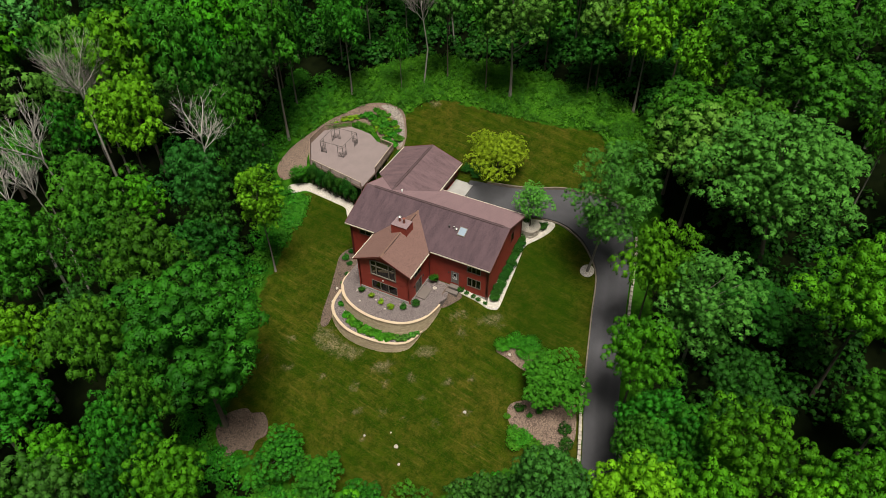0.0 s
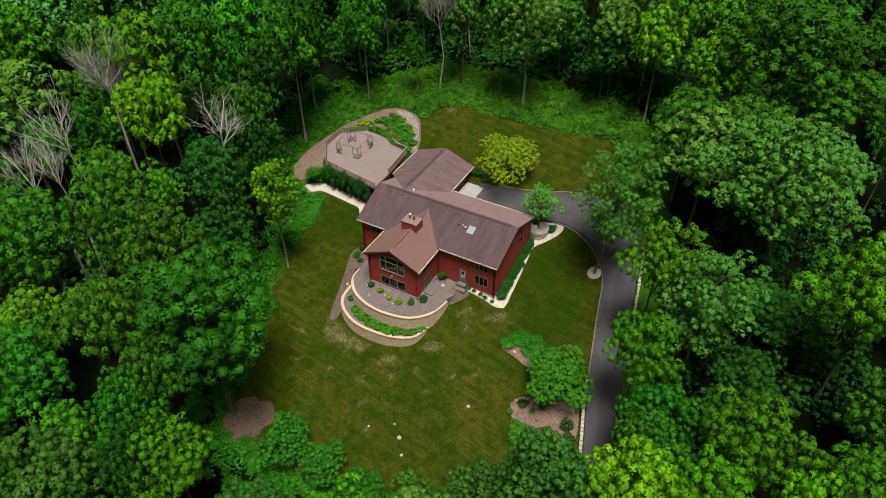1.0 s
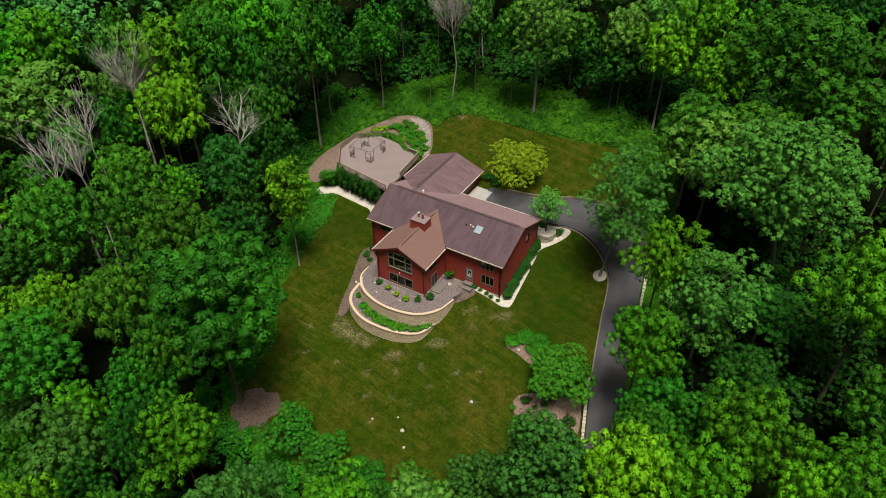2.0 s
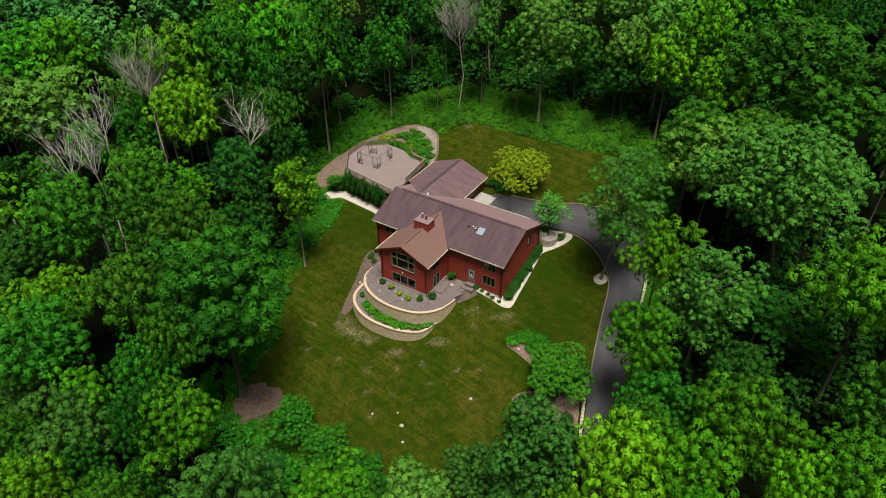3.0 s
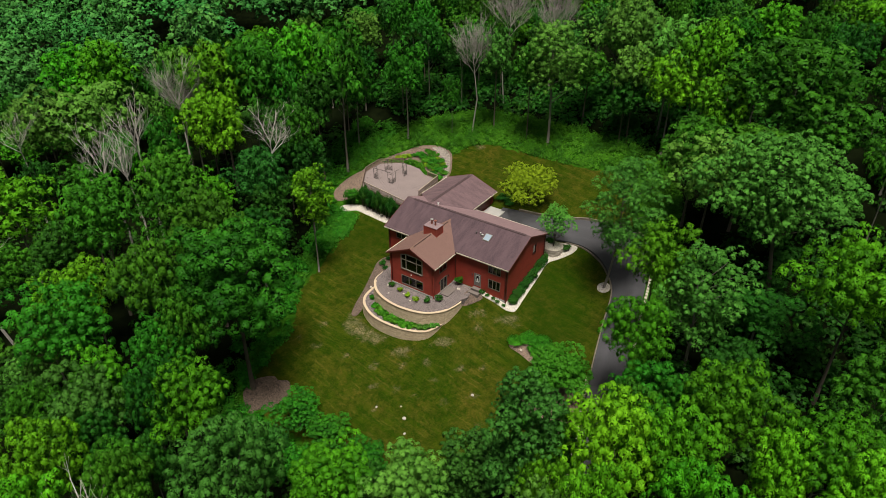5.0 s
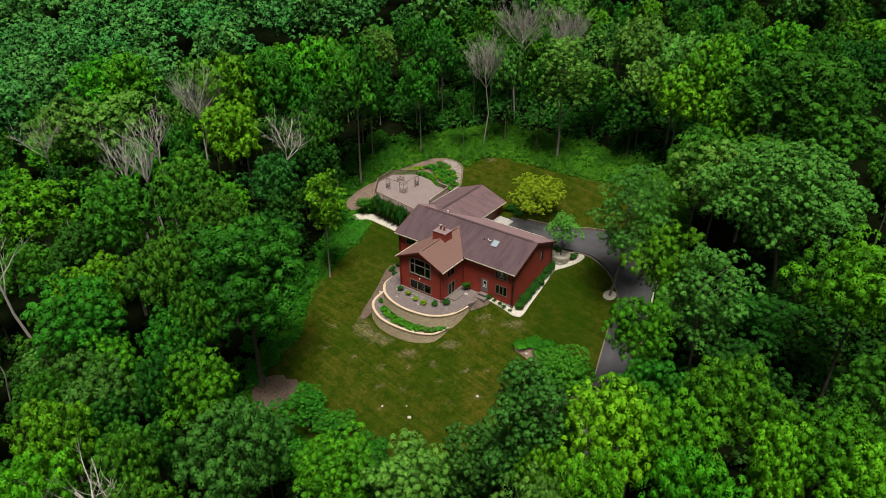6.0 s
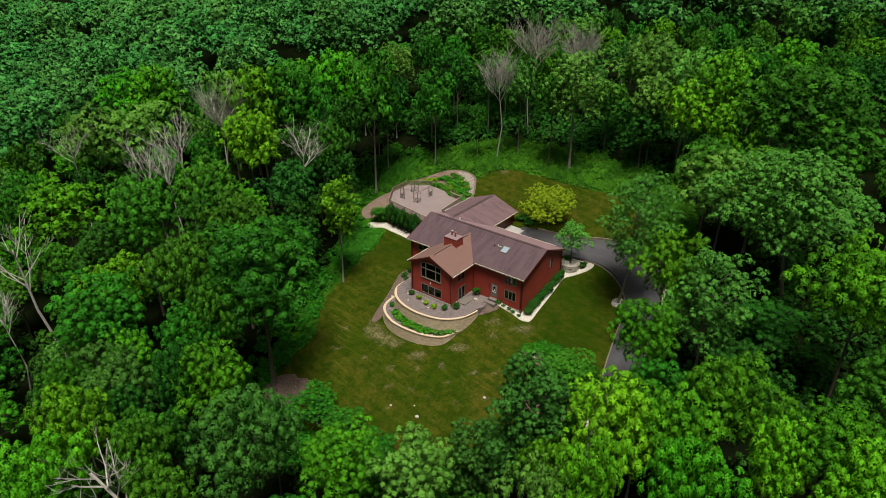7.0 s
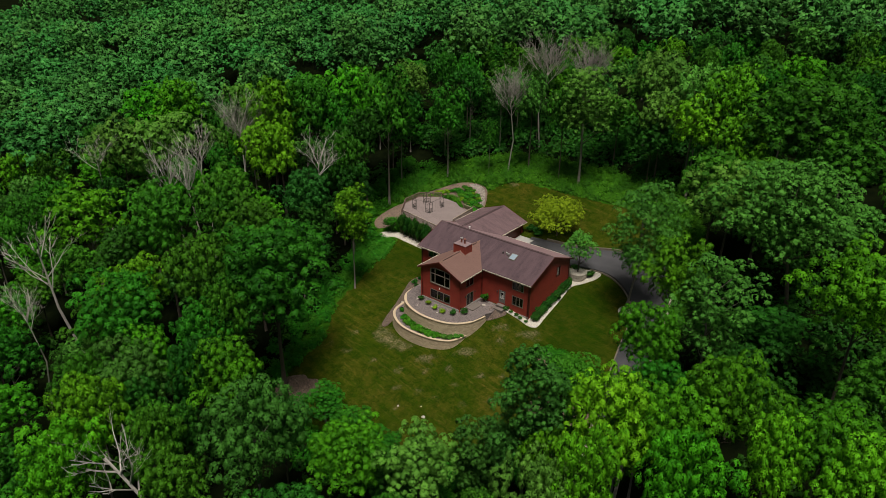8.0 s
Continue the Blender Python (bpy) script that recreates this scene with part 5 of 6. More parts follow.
def make_tree(name, seed, H, R, base, count, cover, leaf, kind, girth, label, group="", bark=None, low=-0.25, shape=1.0, limbs=7, sway=0.3, droop=0.16, size=(0.18, 0.31)):
    """cover: tufts on each leaf mass, leaves in each tuft, and the tuft's radius."""
    rng = np.random.default_rng(seed)
    masses = boughs(rng, count, base, H, R, low, shape, size)
    c, nrm, tone = crown_points(rng, masses, *cover)
    t = thing(name, 0, 0, 0, label, "tree", group)
    tr = new("trunk", trunk_mesh("trunk", rng, H, base, masses, girth, bark or BARK, sway, limbs))
    cr = new("crown", leaf_mesh("crown", c, nrm, leaf, LEAF[kind], rng, droop, tufts=tone))
    tr.parent = cr.parent = t
    return t


# woodland trees that stand out: x, y, height of the top, crown radius, tone
WEST = [(-14.2, -22.4, 17.4, 8.0, "m"), (-26.2, -16.4, 15.8, 5.0, "m"), (-34.5, -16.0, 16.0, 4.5, "m"), (-38.0, -13.0, 17.5, 5.0, "m"), (-42.3, -22.0, 16.0, 5.4, "m"), (-48.5, -26.0, 8.8, 4.8, "d"),
        (-31.5, -1.8, 15.6, 4.2, "b"), (-28.6, 5.6, 15.4, 3.6, "d"), (-32.5, 7.0, 20.2, 3.9, "m"), (-45.0, 0.5, 21.0, 4.8, "l"), (-51.0, 8.3, 26.5, 6.0, "y"), (-45.5, 12.0, 27.8, 5.4, "m"), (-43.0, 21.0, 28.2, 6.0, "y"),
        (-41.8, 15.0, 23.6, 3.8, "m"), (-70.0, -5.0, 19.5, 7.0, "g"), (-86.0, 2.0, 22.0, 6.0, "y"), (-80.5, 5.5, 23.0, 6.0, "y"), (-57.0, 6.0, 25.0, 4.4, "g"), (-76.0, -11.0, 18.5, 6.0, "g"), (-36.0, 22.8, 28.8, 5.2, "m"),
        (-36.5, 17.0, 22.0, 4.0, "d"), (-30.2, 34.5, 24.2, 3.9, "m"), (-29.5, -2.5, 11.0, 3.6, "d"), (-63.0, -25.0, 12.5, 6.0, "y")]
SOUTHWEST = [(-22.5, -27.2, 15.2, 4.6, "m"), (-15.6, -29.0, 11.8, 3.2, "m"), (-16.2, -32.0, 9.5, 3.7, "m"), (-11.3, -37.4, 8.0, 3.0, "d"), (-8.5, -34.5, 8.0, 4.2, "y"), (-37.5, -28.8, 8.2, 4.2, "l"), (-30.5, -35.0, 9.8, 5.4, "m"), (-21.5, -37.0, 5.8, 3.7, "l"),
             (-18.5, -41.0, 6.5, 4.5, "b"), (1.5, -34.4, 5.0, 3.5, "b"), (3.6, -39.4, 11.0, 4.8, "b"), (-8.8, -44.0, 5.0, 3.1, "m"), (-9.0, -40.3, 2.6, 2.6, "d"), (-14.8, -42.3, 4.6, 3.1, "d"), (-13.2, -48.3, 9.0, 4.0, "y"), (-6.5, -45.2, 6.0, 3.1, "m"), (-0.4, -47.0, 4.2, 3.3, "m"), (-22.5, -44.5, 6.0, 3.4, "m"),
             (-9.0, -52.8, 8.0, 4.2, "l"), (9.0, -31.7, 3.4, 4.2, "y"), (-4.2, -23.6, -2.8, 3.1, "m"), (1.0, -24.0, -3.6, 2.8, "m"), (7.2, -25.4, -3.4, 3.1, "m"), (12.5, -23.6, -4.6, 2.9, "m"), (11.0, -28.5, -1.8, 3.4, "d")]
SOUTHEAST = [(29.4, -2.6, 13.2, 3.9, "y"), (33.2, -6.9, 10.0, 3.6, "m"), (32.2, -10.6, 8.6, 3.1, "m"), (33.6, -19.6, 15.0, 4.2, "l"), (38.6, -17.6, 14.6, 3.9, "y"), (41.3, -10.4, 15.2, 4.2, "y"), (37.0, -8.3, 10.0, 3.2, "m"), (50.0, -10.4, 14.3, 4.2, "y"), (53.6, -14.0, 14.5, 3.6, "l"), (46.4, -13.8, 13.4, 3.0, "l"), (35.0, -26.8, 14.0, 3.3, "l"), (31.8, -28.8, 10.4, 3.2, "g"), (28.4, -19.6, 9.5, 3.0, "m"), (30.0, -24.6, 10.0, 2.8, "y"),
             (41.8, -23.4, 15.0, 3.8, "y"), (27.9, 7.3, 17.3, 3.9, "y"), (40.0, 11.5, 10.0, 4.5, "d"), (53.0, 1.0, 16.0, 4.6, "m"), (34.0, -13.0, 8.5, 3.6, "m"), (39.8, -0.6, 10.2, 3.6, "d")]
EAST = [(48.4, 7.5, 22.3, 5.4, "y"), (28.6, 25.6, 22.5, 5.4, "g"), (25.0, 30.0, 23.5, 5.2, "m"), (40.5, 37.5, 26.5, 6.0, "m"), (24.5, 39.0, 26.5, 4.0, "l"), (16.5, 43.0, 27.5, 4.5, "l"),
        (33.0, 40.5, 33.6, 8.0, "m"), (7.0, 53.5, 31.0, 4.6, "g"), (2.8, 54.5, 32.0, 4.4, "g"), (20.7, 46.5, 32.5, 4.5, "y"), (8.5, 44.5, 22.0, 4.0, "d"), (-21.7, 37.2, 18.5, 1.8, "m"), (31.5, 31.0, 23.0, 5.0, "m"), (-15.0, 41.5, 27.0, 3.4, "g"), (-7.5, 40.6, 26.0, 3.4, "m"), (9.5, 45.4, 27.5, 4.0, "g"), (14.0, 48.0, 31.5, 5.0, "g")]
TONE = {"m": "tall woodland tree with a mid-green lobed crown", "d": "woodland tree with a dense dark-green crown", "y": "woodland tree with a bright yellow-green crown",
        "b": "woodland tree with a dull blue-green crown", "g": "airy woodland tree with a grey-green crown", "l": "woodland tree with fresh light yellow-green leaves"}
LEAF_OF = {"b": "blue", "g": "grey", "l": "light"}
LOOK_FROM = (45.0, -63.0)


def level(x, y):
    """Finer crowns near the south-east corner, coarser ones far off."""
    d = math.hypot(x - LOOK_FROM[0], y - LOOK_FROM[1])
    return 0 if d < 72 else 1 if d < 112 else 2


FINE = ((32, (8, 50, 0.66), 0.34), (28, (7, 34, 0.72), 0.43), (24, (6, 20, 0.84), 0.60))     # leaf masses, their cover, leaf size
protos = {}


def hash_seed(key):
    return {"m": 100, "d": 200, "y": 300, "b": 400, "g": 500, "l": 600}[key[0]] + key[1] * 10 + key[2] + key[3] * 5


def woodland_tree(x, y, H, R, tone, turn):
    tall = (H / 20) / (R / 6) > 1.15
    key = (tone, level(x, y), int(turn * 10) % (2 if tall else 3), tall)
    z = height(x, y)
    m = Matrix.Translation((x, y, z)) @ Matrix.Rotation(turn, 4, "Z") @ Matrix.Diagonal((R / 6, R / 6, H / 20, 1))
    if key in protos:
        t = copy_thing(protos[key], Matrix.Identity(4))
    else:
        n, cover, leaf = FINE[key[1]]
        t = protos[key] = make_tree("tree", hash_seed(key), 20.0, 6.0, (9.0 if tall else 6.0) + key[2] * 1.2, n + key[2] * 2, cover, leaf, LEAF_OF.get(tone, tone), 0.26, TONE[tone], "woodland trees", BARK if key[2] else BARK_PALE, -0.55 if tall else -0.35, 0.85)
    t.matrix_basis = m
    return t


rnd = random.Random(11)
standing = []
for row in WEST + SOUTHWEST + SOUTHEAST + EAST:
    x, y, top, R, tone = row
    standing.append((x, y, R))
    woodland_tree(x, y, top - height(x, y), R, tone, rnd.uniform(0, 6.28))
KEEP_OUT = [(19.1, 16.0, 7.0), (9.3, 19, 4), (2, 23.3, 6), (23, -4, 5), (25.8, -22.3, 4.6), (34.0, 5.4, 4.5), (-3.0, 40.0, 5.5), (20, -21, 3), (-23, 21, 11), (-22, 31, 6), (-29, 15, 4), (-12, -23, 5), (47, 7, 4), (48, 12, 3), (38.9, 23.5, 6), (39.5, 18, 6.5), (44, 10, 5), (46, 16, 5), (50, 8, 4), (-21.8, -0.5, 3), (-3, -49, 5), (3, -50, 4), (-6.5, -51, 5), (-7, -25.5, 4), (0, -31, 3)]


# dead trees: x, y, height of the top, spread of the limbs, lean, kind
DEAD = ((-31.6, 1.3, 21.5, 1.25, 0.0, 0.0, "fan"), (-50.6, -9.0, 22.0, 1.0, 0.03, -0.05, "fan"), (-44.6, -17.6, 19.0, 0.8, -0.16, 0.02, "fan"), (-45.9, -14.4, 19.0, 0.8, -0.05, 0.0, "fan"),
        (-53.2, 1.3, 24.0, 1.1, 0.0, 0.0, "fan"), (-73.2, -17.2, 18.5, 1.3, 0.0, 0.0, "fan"), (-48.2, -35.6, 10.5, 1.1, -0.05, -0.12, "snag"), (-42.0, -44.0, 8.0, 0.9, 0.0, 0.0, "fan"),
        (-18.3, 38.8, 27.5, 0.8, 0.0, 0.0, "twigs"), (-17.6, 49.5, 32.0, 1.0, 0.05, 0.0, "twigs"), (-10.0, 54.0, 31.5, 1.0, 0.0, 0.0, "twigs"), (-56.0, 3.0, 22.5, 0.9, 0.1, 0.0, "twigs"))
KEEP_OUT += [(d[0], d[1], 1.2) for d in DEAD] + [(d[0] + 3.0, d[1] - 2.5, 1.8) for d in DEAD]


def spots(gap, near, far):
    """Jittered places for trees between two distances, inside the part of the woods that can be overlooked and, nearby,
    past its sides.
    """
    n = int(720 / gap)
    for i in range(n):
        for j in range(n):
            x = -350 + i * gap + rnd.uniform(-0.42, 0.42) * gap
            y = -150 + j * gap + rnd.uniform(-0.42, 0.42) * gap
            dx, dy = x - LOOK_FROM[0], y - LOOK_FROM[1]
            d, a = math.hypot(dx, dy), math.degrees(math.atan2(dy, dx))
            # the wider near sector adds unseen trees that close off light and reflections
            if near <= d < far and d > 34 and (84 < a < 172 or (d < 105 and 66 < a < 188)):
                yield x, y, d, a


def fill_woods():
    made = len(standing)
    for x, y, d, a in spots(5.7, 0, 156):
        pick, turn, h, r = rnd.random(), rnd.uniform(0, 6.28), rnd.uniform(11.5, 18), rnd.uniform(0.75, 1.2)
        R = r * 3.7
        if inside(LAWN, x, y) > -R * 0.75 - 1.0 or (y > 30 and inside(MEADOW, x, y) > -1.5):
            continue
        if any(math.hypot(x - q, y - w) < 0.66 * (R + v) for q, w, v in standing) or any(math.hypot(x - q, y - w) < v + R * 0.5 for q, w, v in KEEP_OUT):
            continue
        if d < 100 and min(math.hypot(x - p.x, y - p.y) for p in DRIVE_R[::4] + DRIVE_L[::4]) < R + 2.2:
            continue
        standing.append((x, y, R))
        made += 1
        woodland_tree(x, y, h * (0.8 if x > 20 and y < 0 else 1.0), R, "m" if pick < 0.44 else "d" if pick < 0.62 else "y" if pick < 0.8 else "b" if pick < 0.9 else "g", turn)
    print("woodland trees", made)


fill_woods()


def distant_woods():
    """The far canopy, tree after tree, as one mass of foliage; its leaf colour includes distance haze."""
    rng = np.random.default_rng(77)
    cs, ns, tones, shades = [], [], [], []
    count = 0
    for x, y, d, a in spots(10.8, 150, 300):
        if d > 240 and (a > 170 or a < 88):
            continue
        H, R = rnd.uniform(17, 25), rnd.uniform(4.8, 7.2)
        masses = boughs(rng, 18, 7.0, H, R, -0.15, 0.9, (0.26, 0.38))
        c, nm, tuft = crown_points(rng, masses, 5, 9, 0.95)
        shades.append(tuft)
        cs.append(c + np.array([x, y, height(x, y)]))
        ns.append(nm)
        tones.append(np.full(len(c), rnd.random()))
        count += 1
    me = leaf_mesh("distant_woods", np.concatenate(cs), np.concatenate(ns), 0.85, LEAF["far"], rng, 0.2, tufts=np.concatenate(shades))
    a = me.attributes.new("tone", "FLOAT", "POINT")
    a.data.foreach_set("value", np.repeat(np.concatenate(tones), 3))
    tagged(new("distant_woods", me), "distant unbroken canopy of mixed green woodland, haze in its leaf colour", "woodland", kind="stuff")
    print("distant trees", count, len(me.polygons))


distant_woods()

# trees of the garden
oak = make_tree("garden_tree", 41, 21.0, 4.8, 6.0, 64, (10, 36, 0.44), 0.22, "grey", 0.19, "tall airy tree with bare lower trunk in white stones", bark=BARK_PALE, low=-0.7, shape=0.7, limbs=16, sway=0.9, size=(0.15, 0.24))
oak.matrix_basis = Matrix.Translation((19.1, 16.05, height(19.1, 16.05))) @ Matrix.Rotation(radians(6), 4, Vector((-0.53, 0.85, 0)))
lime = make_tree("lime_tree", 42, 6.6, 4.4, 1.0, 60, (12, 22, 0.36), 0.19, "lime", 0.16, "low spreading yellow-green ornamental tree on the back lawn", low=-0.35, limbs=9, droop=0.4)
lime.matrix_basis = Matrix.Translation((1.1, 26.0, height(1.1, 26.0)))
young = make_tree("young_tree", 43, 7.3, 2.4, 2.0, 34, (8, 18, 0.30), 0.2, "grey", 0.10, "small young tree in the round stone bed", low=-0.4, limbs=8)
young.matrix_basis = Matrix.Translation((9.3, 18.9, height(9.3, 18.9) + 0.5))
magnolia = make_tree("spreading_tree", 44, 5.2, 3.7, 1.0, 54, (10, 26, 0.36), 0.24, "fern", 0.16, "broad bright-green bushy tree beside the driveway", low=-0.4, limbs=8)
magnolia.matrix_basis = Matrix.Translation((21.0, -3.3, height(21.0, -3.3)))


def dead_tree(name, x, y, H, seed, spread=1.0, lean=(0, 0), label="bleached dead tree with bare branches", kind="fan"):
    """A leafless skeleton: a trunk that forks into long limbs, with fans of fine twigs. kind: a snag with few side limbs, a wide fan, or a dense grey crown of twigs."""
    rng = random.Random(seed)
    bm = bmesh.new()
    share, girth, forks, colour = {
        "snag": ((0.95, 0.26, 0.12, 0.06), (0.014, 0.0048, 0.0022, 0.0012), (8, 4, 3, 0), DEADWOOD),
        "fan": ((0.80, 0.20, 0.11, 0.055), (0.0075, 0.0030, 0.0014, 0.0008), (7, 6, 4, 0), DEADWOOD),
        "twigs": ((0.74, 0.25, 0.14, 0.08), (0.0070, 0.0026, 0.0012, 0.0007), (9, 9, 8, 0), DEADWOOD_GREY)}[kind]
    snag = kind == "snag"

    def grow(p, d, depth):
        length = H * share[depth] * (1.0 if depth == 0 else rng.uniform(0.7, 1.2))
        r = max(0.02, H * girth[depth] * rng.uniform(0.8, 1.15))
        mid = p + d * length * 0.5 + Vector((rng.uniform(-1, 1), rng.uniform(-1, 1), 0)) * length * 0.06
        q = p + d * length + Vector((0, 0, 0.06 * length * depth))
        tube(bm, [p, mid, q], [r, r * 0.8, r * 0.45], 6 if depth == 0 else 4 if depth == 1 else 3)
        for i in range(forks[depth]):
            a = i * 2.4 + rng.uniform(-0.5, 0.5)
            side = Vector((math.cos(a), math.sin(a), 0))
            nd = (d + side * (rng.uniform(0.5, 1.2) if depth == 0 else rng.uniform(0.4, 1.0)) * spread + Vector((0, 0, 0.15))).normalized()
            f = rng.uniform(0.62 if snag else 0.82, 1.0) if depth == 0 else rng.uniform(0.25, 1.0)
            grow(p.lerp(mid, f * 2) if f < 0.5 else mid.lerp(q, f * 2 - 1), nd, depth + 1)
    grow(Vector((0, 0, -0.5)), Vector((lean[0], lean[1], 1)).normalized(), 0)
    t = part(name, bm, colour, None)
    t.matrix_basis = Matrix.Translation((x, y, height(x, y)))
    return tagged(t, label, "tree", "dead trees")


grove = make_tree("tree", 51, 24.0, 3.5, 7.0, 80, (11, 24, 0.36), 0.26, "blue", 0.24, "tall slender tree with a blue-green crown", "woodland trees", BARK, -0.6, 0.75)
grove.matrix_basis = Matrix.Translation((25.8, -22.3, height(25.8, -22.3)))
low_blue = make_tree("tree", 52, 10.8, 3.5, 0.6, 60, (10, 26, 0.36), 0.26, "blue", 0.16, "low bushy tree with a blue-green crown", "woodland trees", BARK, -0.6, 0.8)
low_blue.matrix_basis = Matrix.Translation((20.3, -21.0, height(20.3, -21.0)))
airy = make_tree("tree", 53, 18.5, 4.8, 5.0, 66, (8, 24, 0.42), 0.28, "grey", 0.22, "airy grey-green tree beside the driveway", "woodland trees", BARK_PALE, -0.7, 0.75, 14, 0.7, size=(0.15, 0.24))
airy.matrix_basis = Matrix.Translation((34.0, 5.4, height(34.0, 5.4)))
tall_grey = make_tree("tree", 54, 22.5, 5.6, 8.0, 56, (7, 22, 0.5), 0.36, "grey", 0.26, "tall grey-green tree with a long pale trunk", "woodland trees", BARK_PALE, -0.5, 0.8, 10, 0.5)
tall_grey.matrix_basis = Matrix.Translation((-3.0, 40.2, height(-3.0, 40.2)))
spread_oak = make_tree("tree", 55, 22.5, 7.8, 7.0, 110, (10, 26, 0.5), 0.34, "grey", 0.34, "large spreading tree with a bare forked trunk", "woodland trees", BARK, -0.35, 0.8, 16, 0.6, size=(0.13, 0.21))
spread_oak.matrix_basis = Matrix.Translation((39.6, 21.5, height(39.6, 21.5))) @ Matrix.Rotation(radians(-8), 4, "Y")
light_tree = make_tree("tree", 56, 18.5, 3.0, 8.5, 46, (8, 26, 0.40), 0.25, "light", 0.15, "slender light green tree at the lawn's edge", "woodland trees", BARK_PALE, -0.6, 0.7, 9, 0.4, droop=0.3)
light_tree.matrix_basis = Matrix.Translation((-22.6, -0.2, height(-22.6, -0.2)))

for i, (x, y, top, spread, lx, ly, kind) in enumerate(DEAD):
    dead_tree("dead_tree", x, y, top - height(x, y), 60 + i, spread, (lx, ly), "dead tree with a dense crown of bare grey twigs" if kind == "twigs" else "bleached dead tree with bare branches", kind)
dead_tree("leaning_dead_tree", 2.4, -42.6, 21.0, 75, 1.15, (-0.56, -0.46), "leaning bleached dead tree with bare branches", "snag")


def make_bush(name, seed, r, h, kind, per, leaf, label, category="shrub", group="", lumps=9):
    """A shrub: short woody stems under lobes of small leaves."""
    rng = np.random.default_rng(seed)
    masses = [(0, 0, h * 0.55, r * 0.6)]
    for i in range(lumps):
        a = i * 2.399963
        d = r * (0.35 + 0.35 * ((i * 0.618) % 1))
        masses.append((d * math.cos(a), d * math.sin(a), h * (0.30 + 0.42 * ((i * 0.37) % 1)), r * rng.uniform(0.34, 0.5)))
    cs, ns = [], []
    for x, y, z, m in masses:
        n = max(20, int(per / (lumps + 1)))
        d = rng.normal(0, 1, (n, 3))
        d[:, 2] = np.abs(d[:, 2]) - 0.45
        d /= np.linalg.norm(d, axis=1, keepdims=True)
        p = d * m * rng.uniform(0.6, 1.05, (n, 1))
        p[:, 2] *= min(1.3, h / (1.4 * r))
        p += np.array([x, y, z])
        p[:, 2] = np.maximum(p[:, 2], 0.02)
        cs.append(p), ns.append(d + np.array([0, 0, 0.4]))
    b = thing(name, 0, 0, 0, label, category, group)
    fo = new("foliage", leaf_mesh("foliage", np.concatenate(cs), np.concatenate(ns), leaf, LEAF[kind], rng, kite=True))
    bm = bmesh.new()
    for i in range(5):
        a = i * 1.256
        tube(bm, [(0.05 * r * math.cos(a), 0.05 * r * math.sin(a), -0.15), (0.4 * r * math.cos(a), 0.4 * r * math.sin(a), h * 0.5)], [0.03 * r + 0.01, 0.008], 4)
    st = part("stem", bm, BARK, b)
    fo.parent = b
    return b


def plant(proto, first, x, y, z=None, s=1.0, turn=0.0, sz=None):
    m = Matrix.Translation((x, y, height(x, y) if z is None else z)) @ Matrix.Rotation(turn, 4, "Z") @ Matrix.Diagonal((s, s, sz or s, 1))
    ob = proto if first else copy_thing(proto, Matrix.Identity(4))
    ob.matrix_basis = m


def row_of(proto, places):
    for i, q in enumerate(places):
        x, y, z, s = q[:4]
        plant(proto, i == 0, x, y, z, s, i * 1.7, q[4] if len(q) > 4 else None)


TZ = UZ + 0.02
row_of(make_bush("shrub", 81, 0.55, 0.8, "hedge", 420, 0.13, "small dark green shrub on the gravel terrace", group="terrace shrubs"), [(-7.0, -0.8, TZ, 1.0), (-0.4, -1.05, TZ, 1.0), (0.8, 0.2, TZ + 0.1, 1.15), (-8.9, 2.8, TZ + 0.2, 0.9), (-9.4, 4.2, TZ + 0.2, 1.1)])
row_of(make_bush("shrub", 99, 0.6, 0.7, "hedge", 380, 0.13, "small dark green shrub in the mulch strip", group="mulch strip shrubs"), [(-13.2, 6.2, None, 0.9), (-13.4, 5.0, None, 1.1), (-12.4, 4.4, None, 0.8), (-11.7, 2.6, None, 0.9), (-11.6, 1.2, None, 0.7)])
row_of(make_bush("shrub", 82, 0.5, 0.65, "lime", 420, 0.12, "small rounded yellow-green shrub on the gravel terrace", group="terrace shrubs"), [(-5.3, -1.1, TZ, 1.0), (-3.5, -1.55, TZ, 0.95), (-1.9, -1.65, TZ, 1.05)])
row_of(make_bush("shrub", 83, 0.75, 1.5, "m", 500, 0.16, "upright green shrub beside the house wall", group="terrace shrubs"), [(1.0, 4.85, TZ + 0.25, 1.0)])
row_of(make_bush("hosta", 84, 0.7, 0.55, "fern", 260, 0.26, "bright green leafy perennial on the lower terrace", "plant", "terrace perennials", 6),
       [(-9.3, -2.7, LZ - 0.08, 0.7, 1.3), (-7.6, -3.9, LZ - 0.08, 1.0), (-6.6, -4.3, LZ - 0.08, 1.1), (-6.0, -4.9, LZ - 0.08, 0.9), (-5.4, -4.6, LZ - 0.08, 1.1), (-4.5, -5.2, LZ - 0.08, 1.0), (-3.9, -4.8, LZ - 0.08, 1.1), (-3.1, -5.2, LZ - 0.08, 1.15), (-2.3, -4.9, LZ - 0.08, 1.1), (-1.6, -5.2, LZ - 0.08, 1.0), (-0.9, -4.8, LZ - 0.08, 1.1), (-0.2, -4.5, LZ - 0.08, 0.9)])
row_of(make_bush("hosta", 85, 0.65, 0.6, "grey", 240, 0.26, "pale variegated leafy perennial on the lower terrace", "plant", "terrace perennials", 6), [(0.7, -4.4, LZ - 0.08, 1.1), (1.4, -3.9, LZ - 0.08, 1.0), (1.9, -3.1, LZ - 0.08, 0.9), (2.2, -2.4, LZ - 0.08, 0.8)])
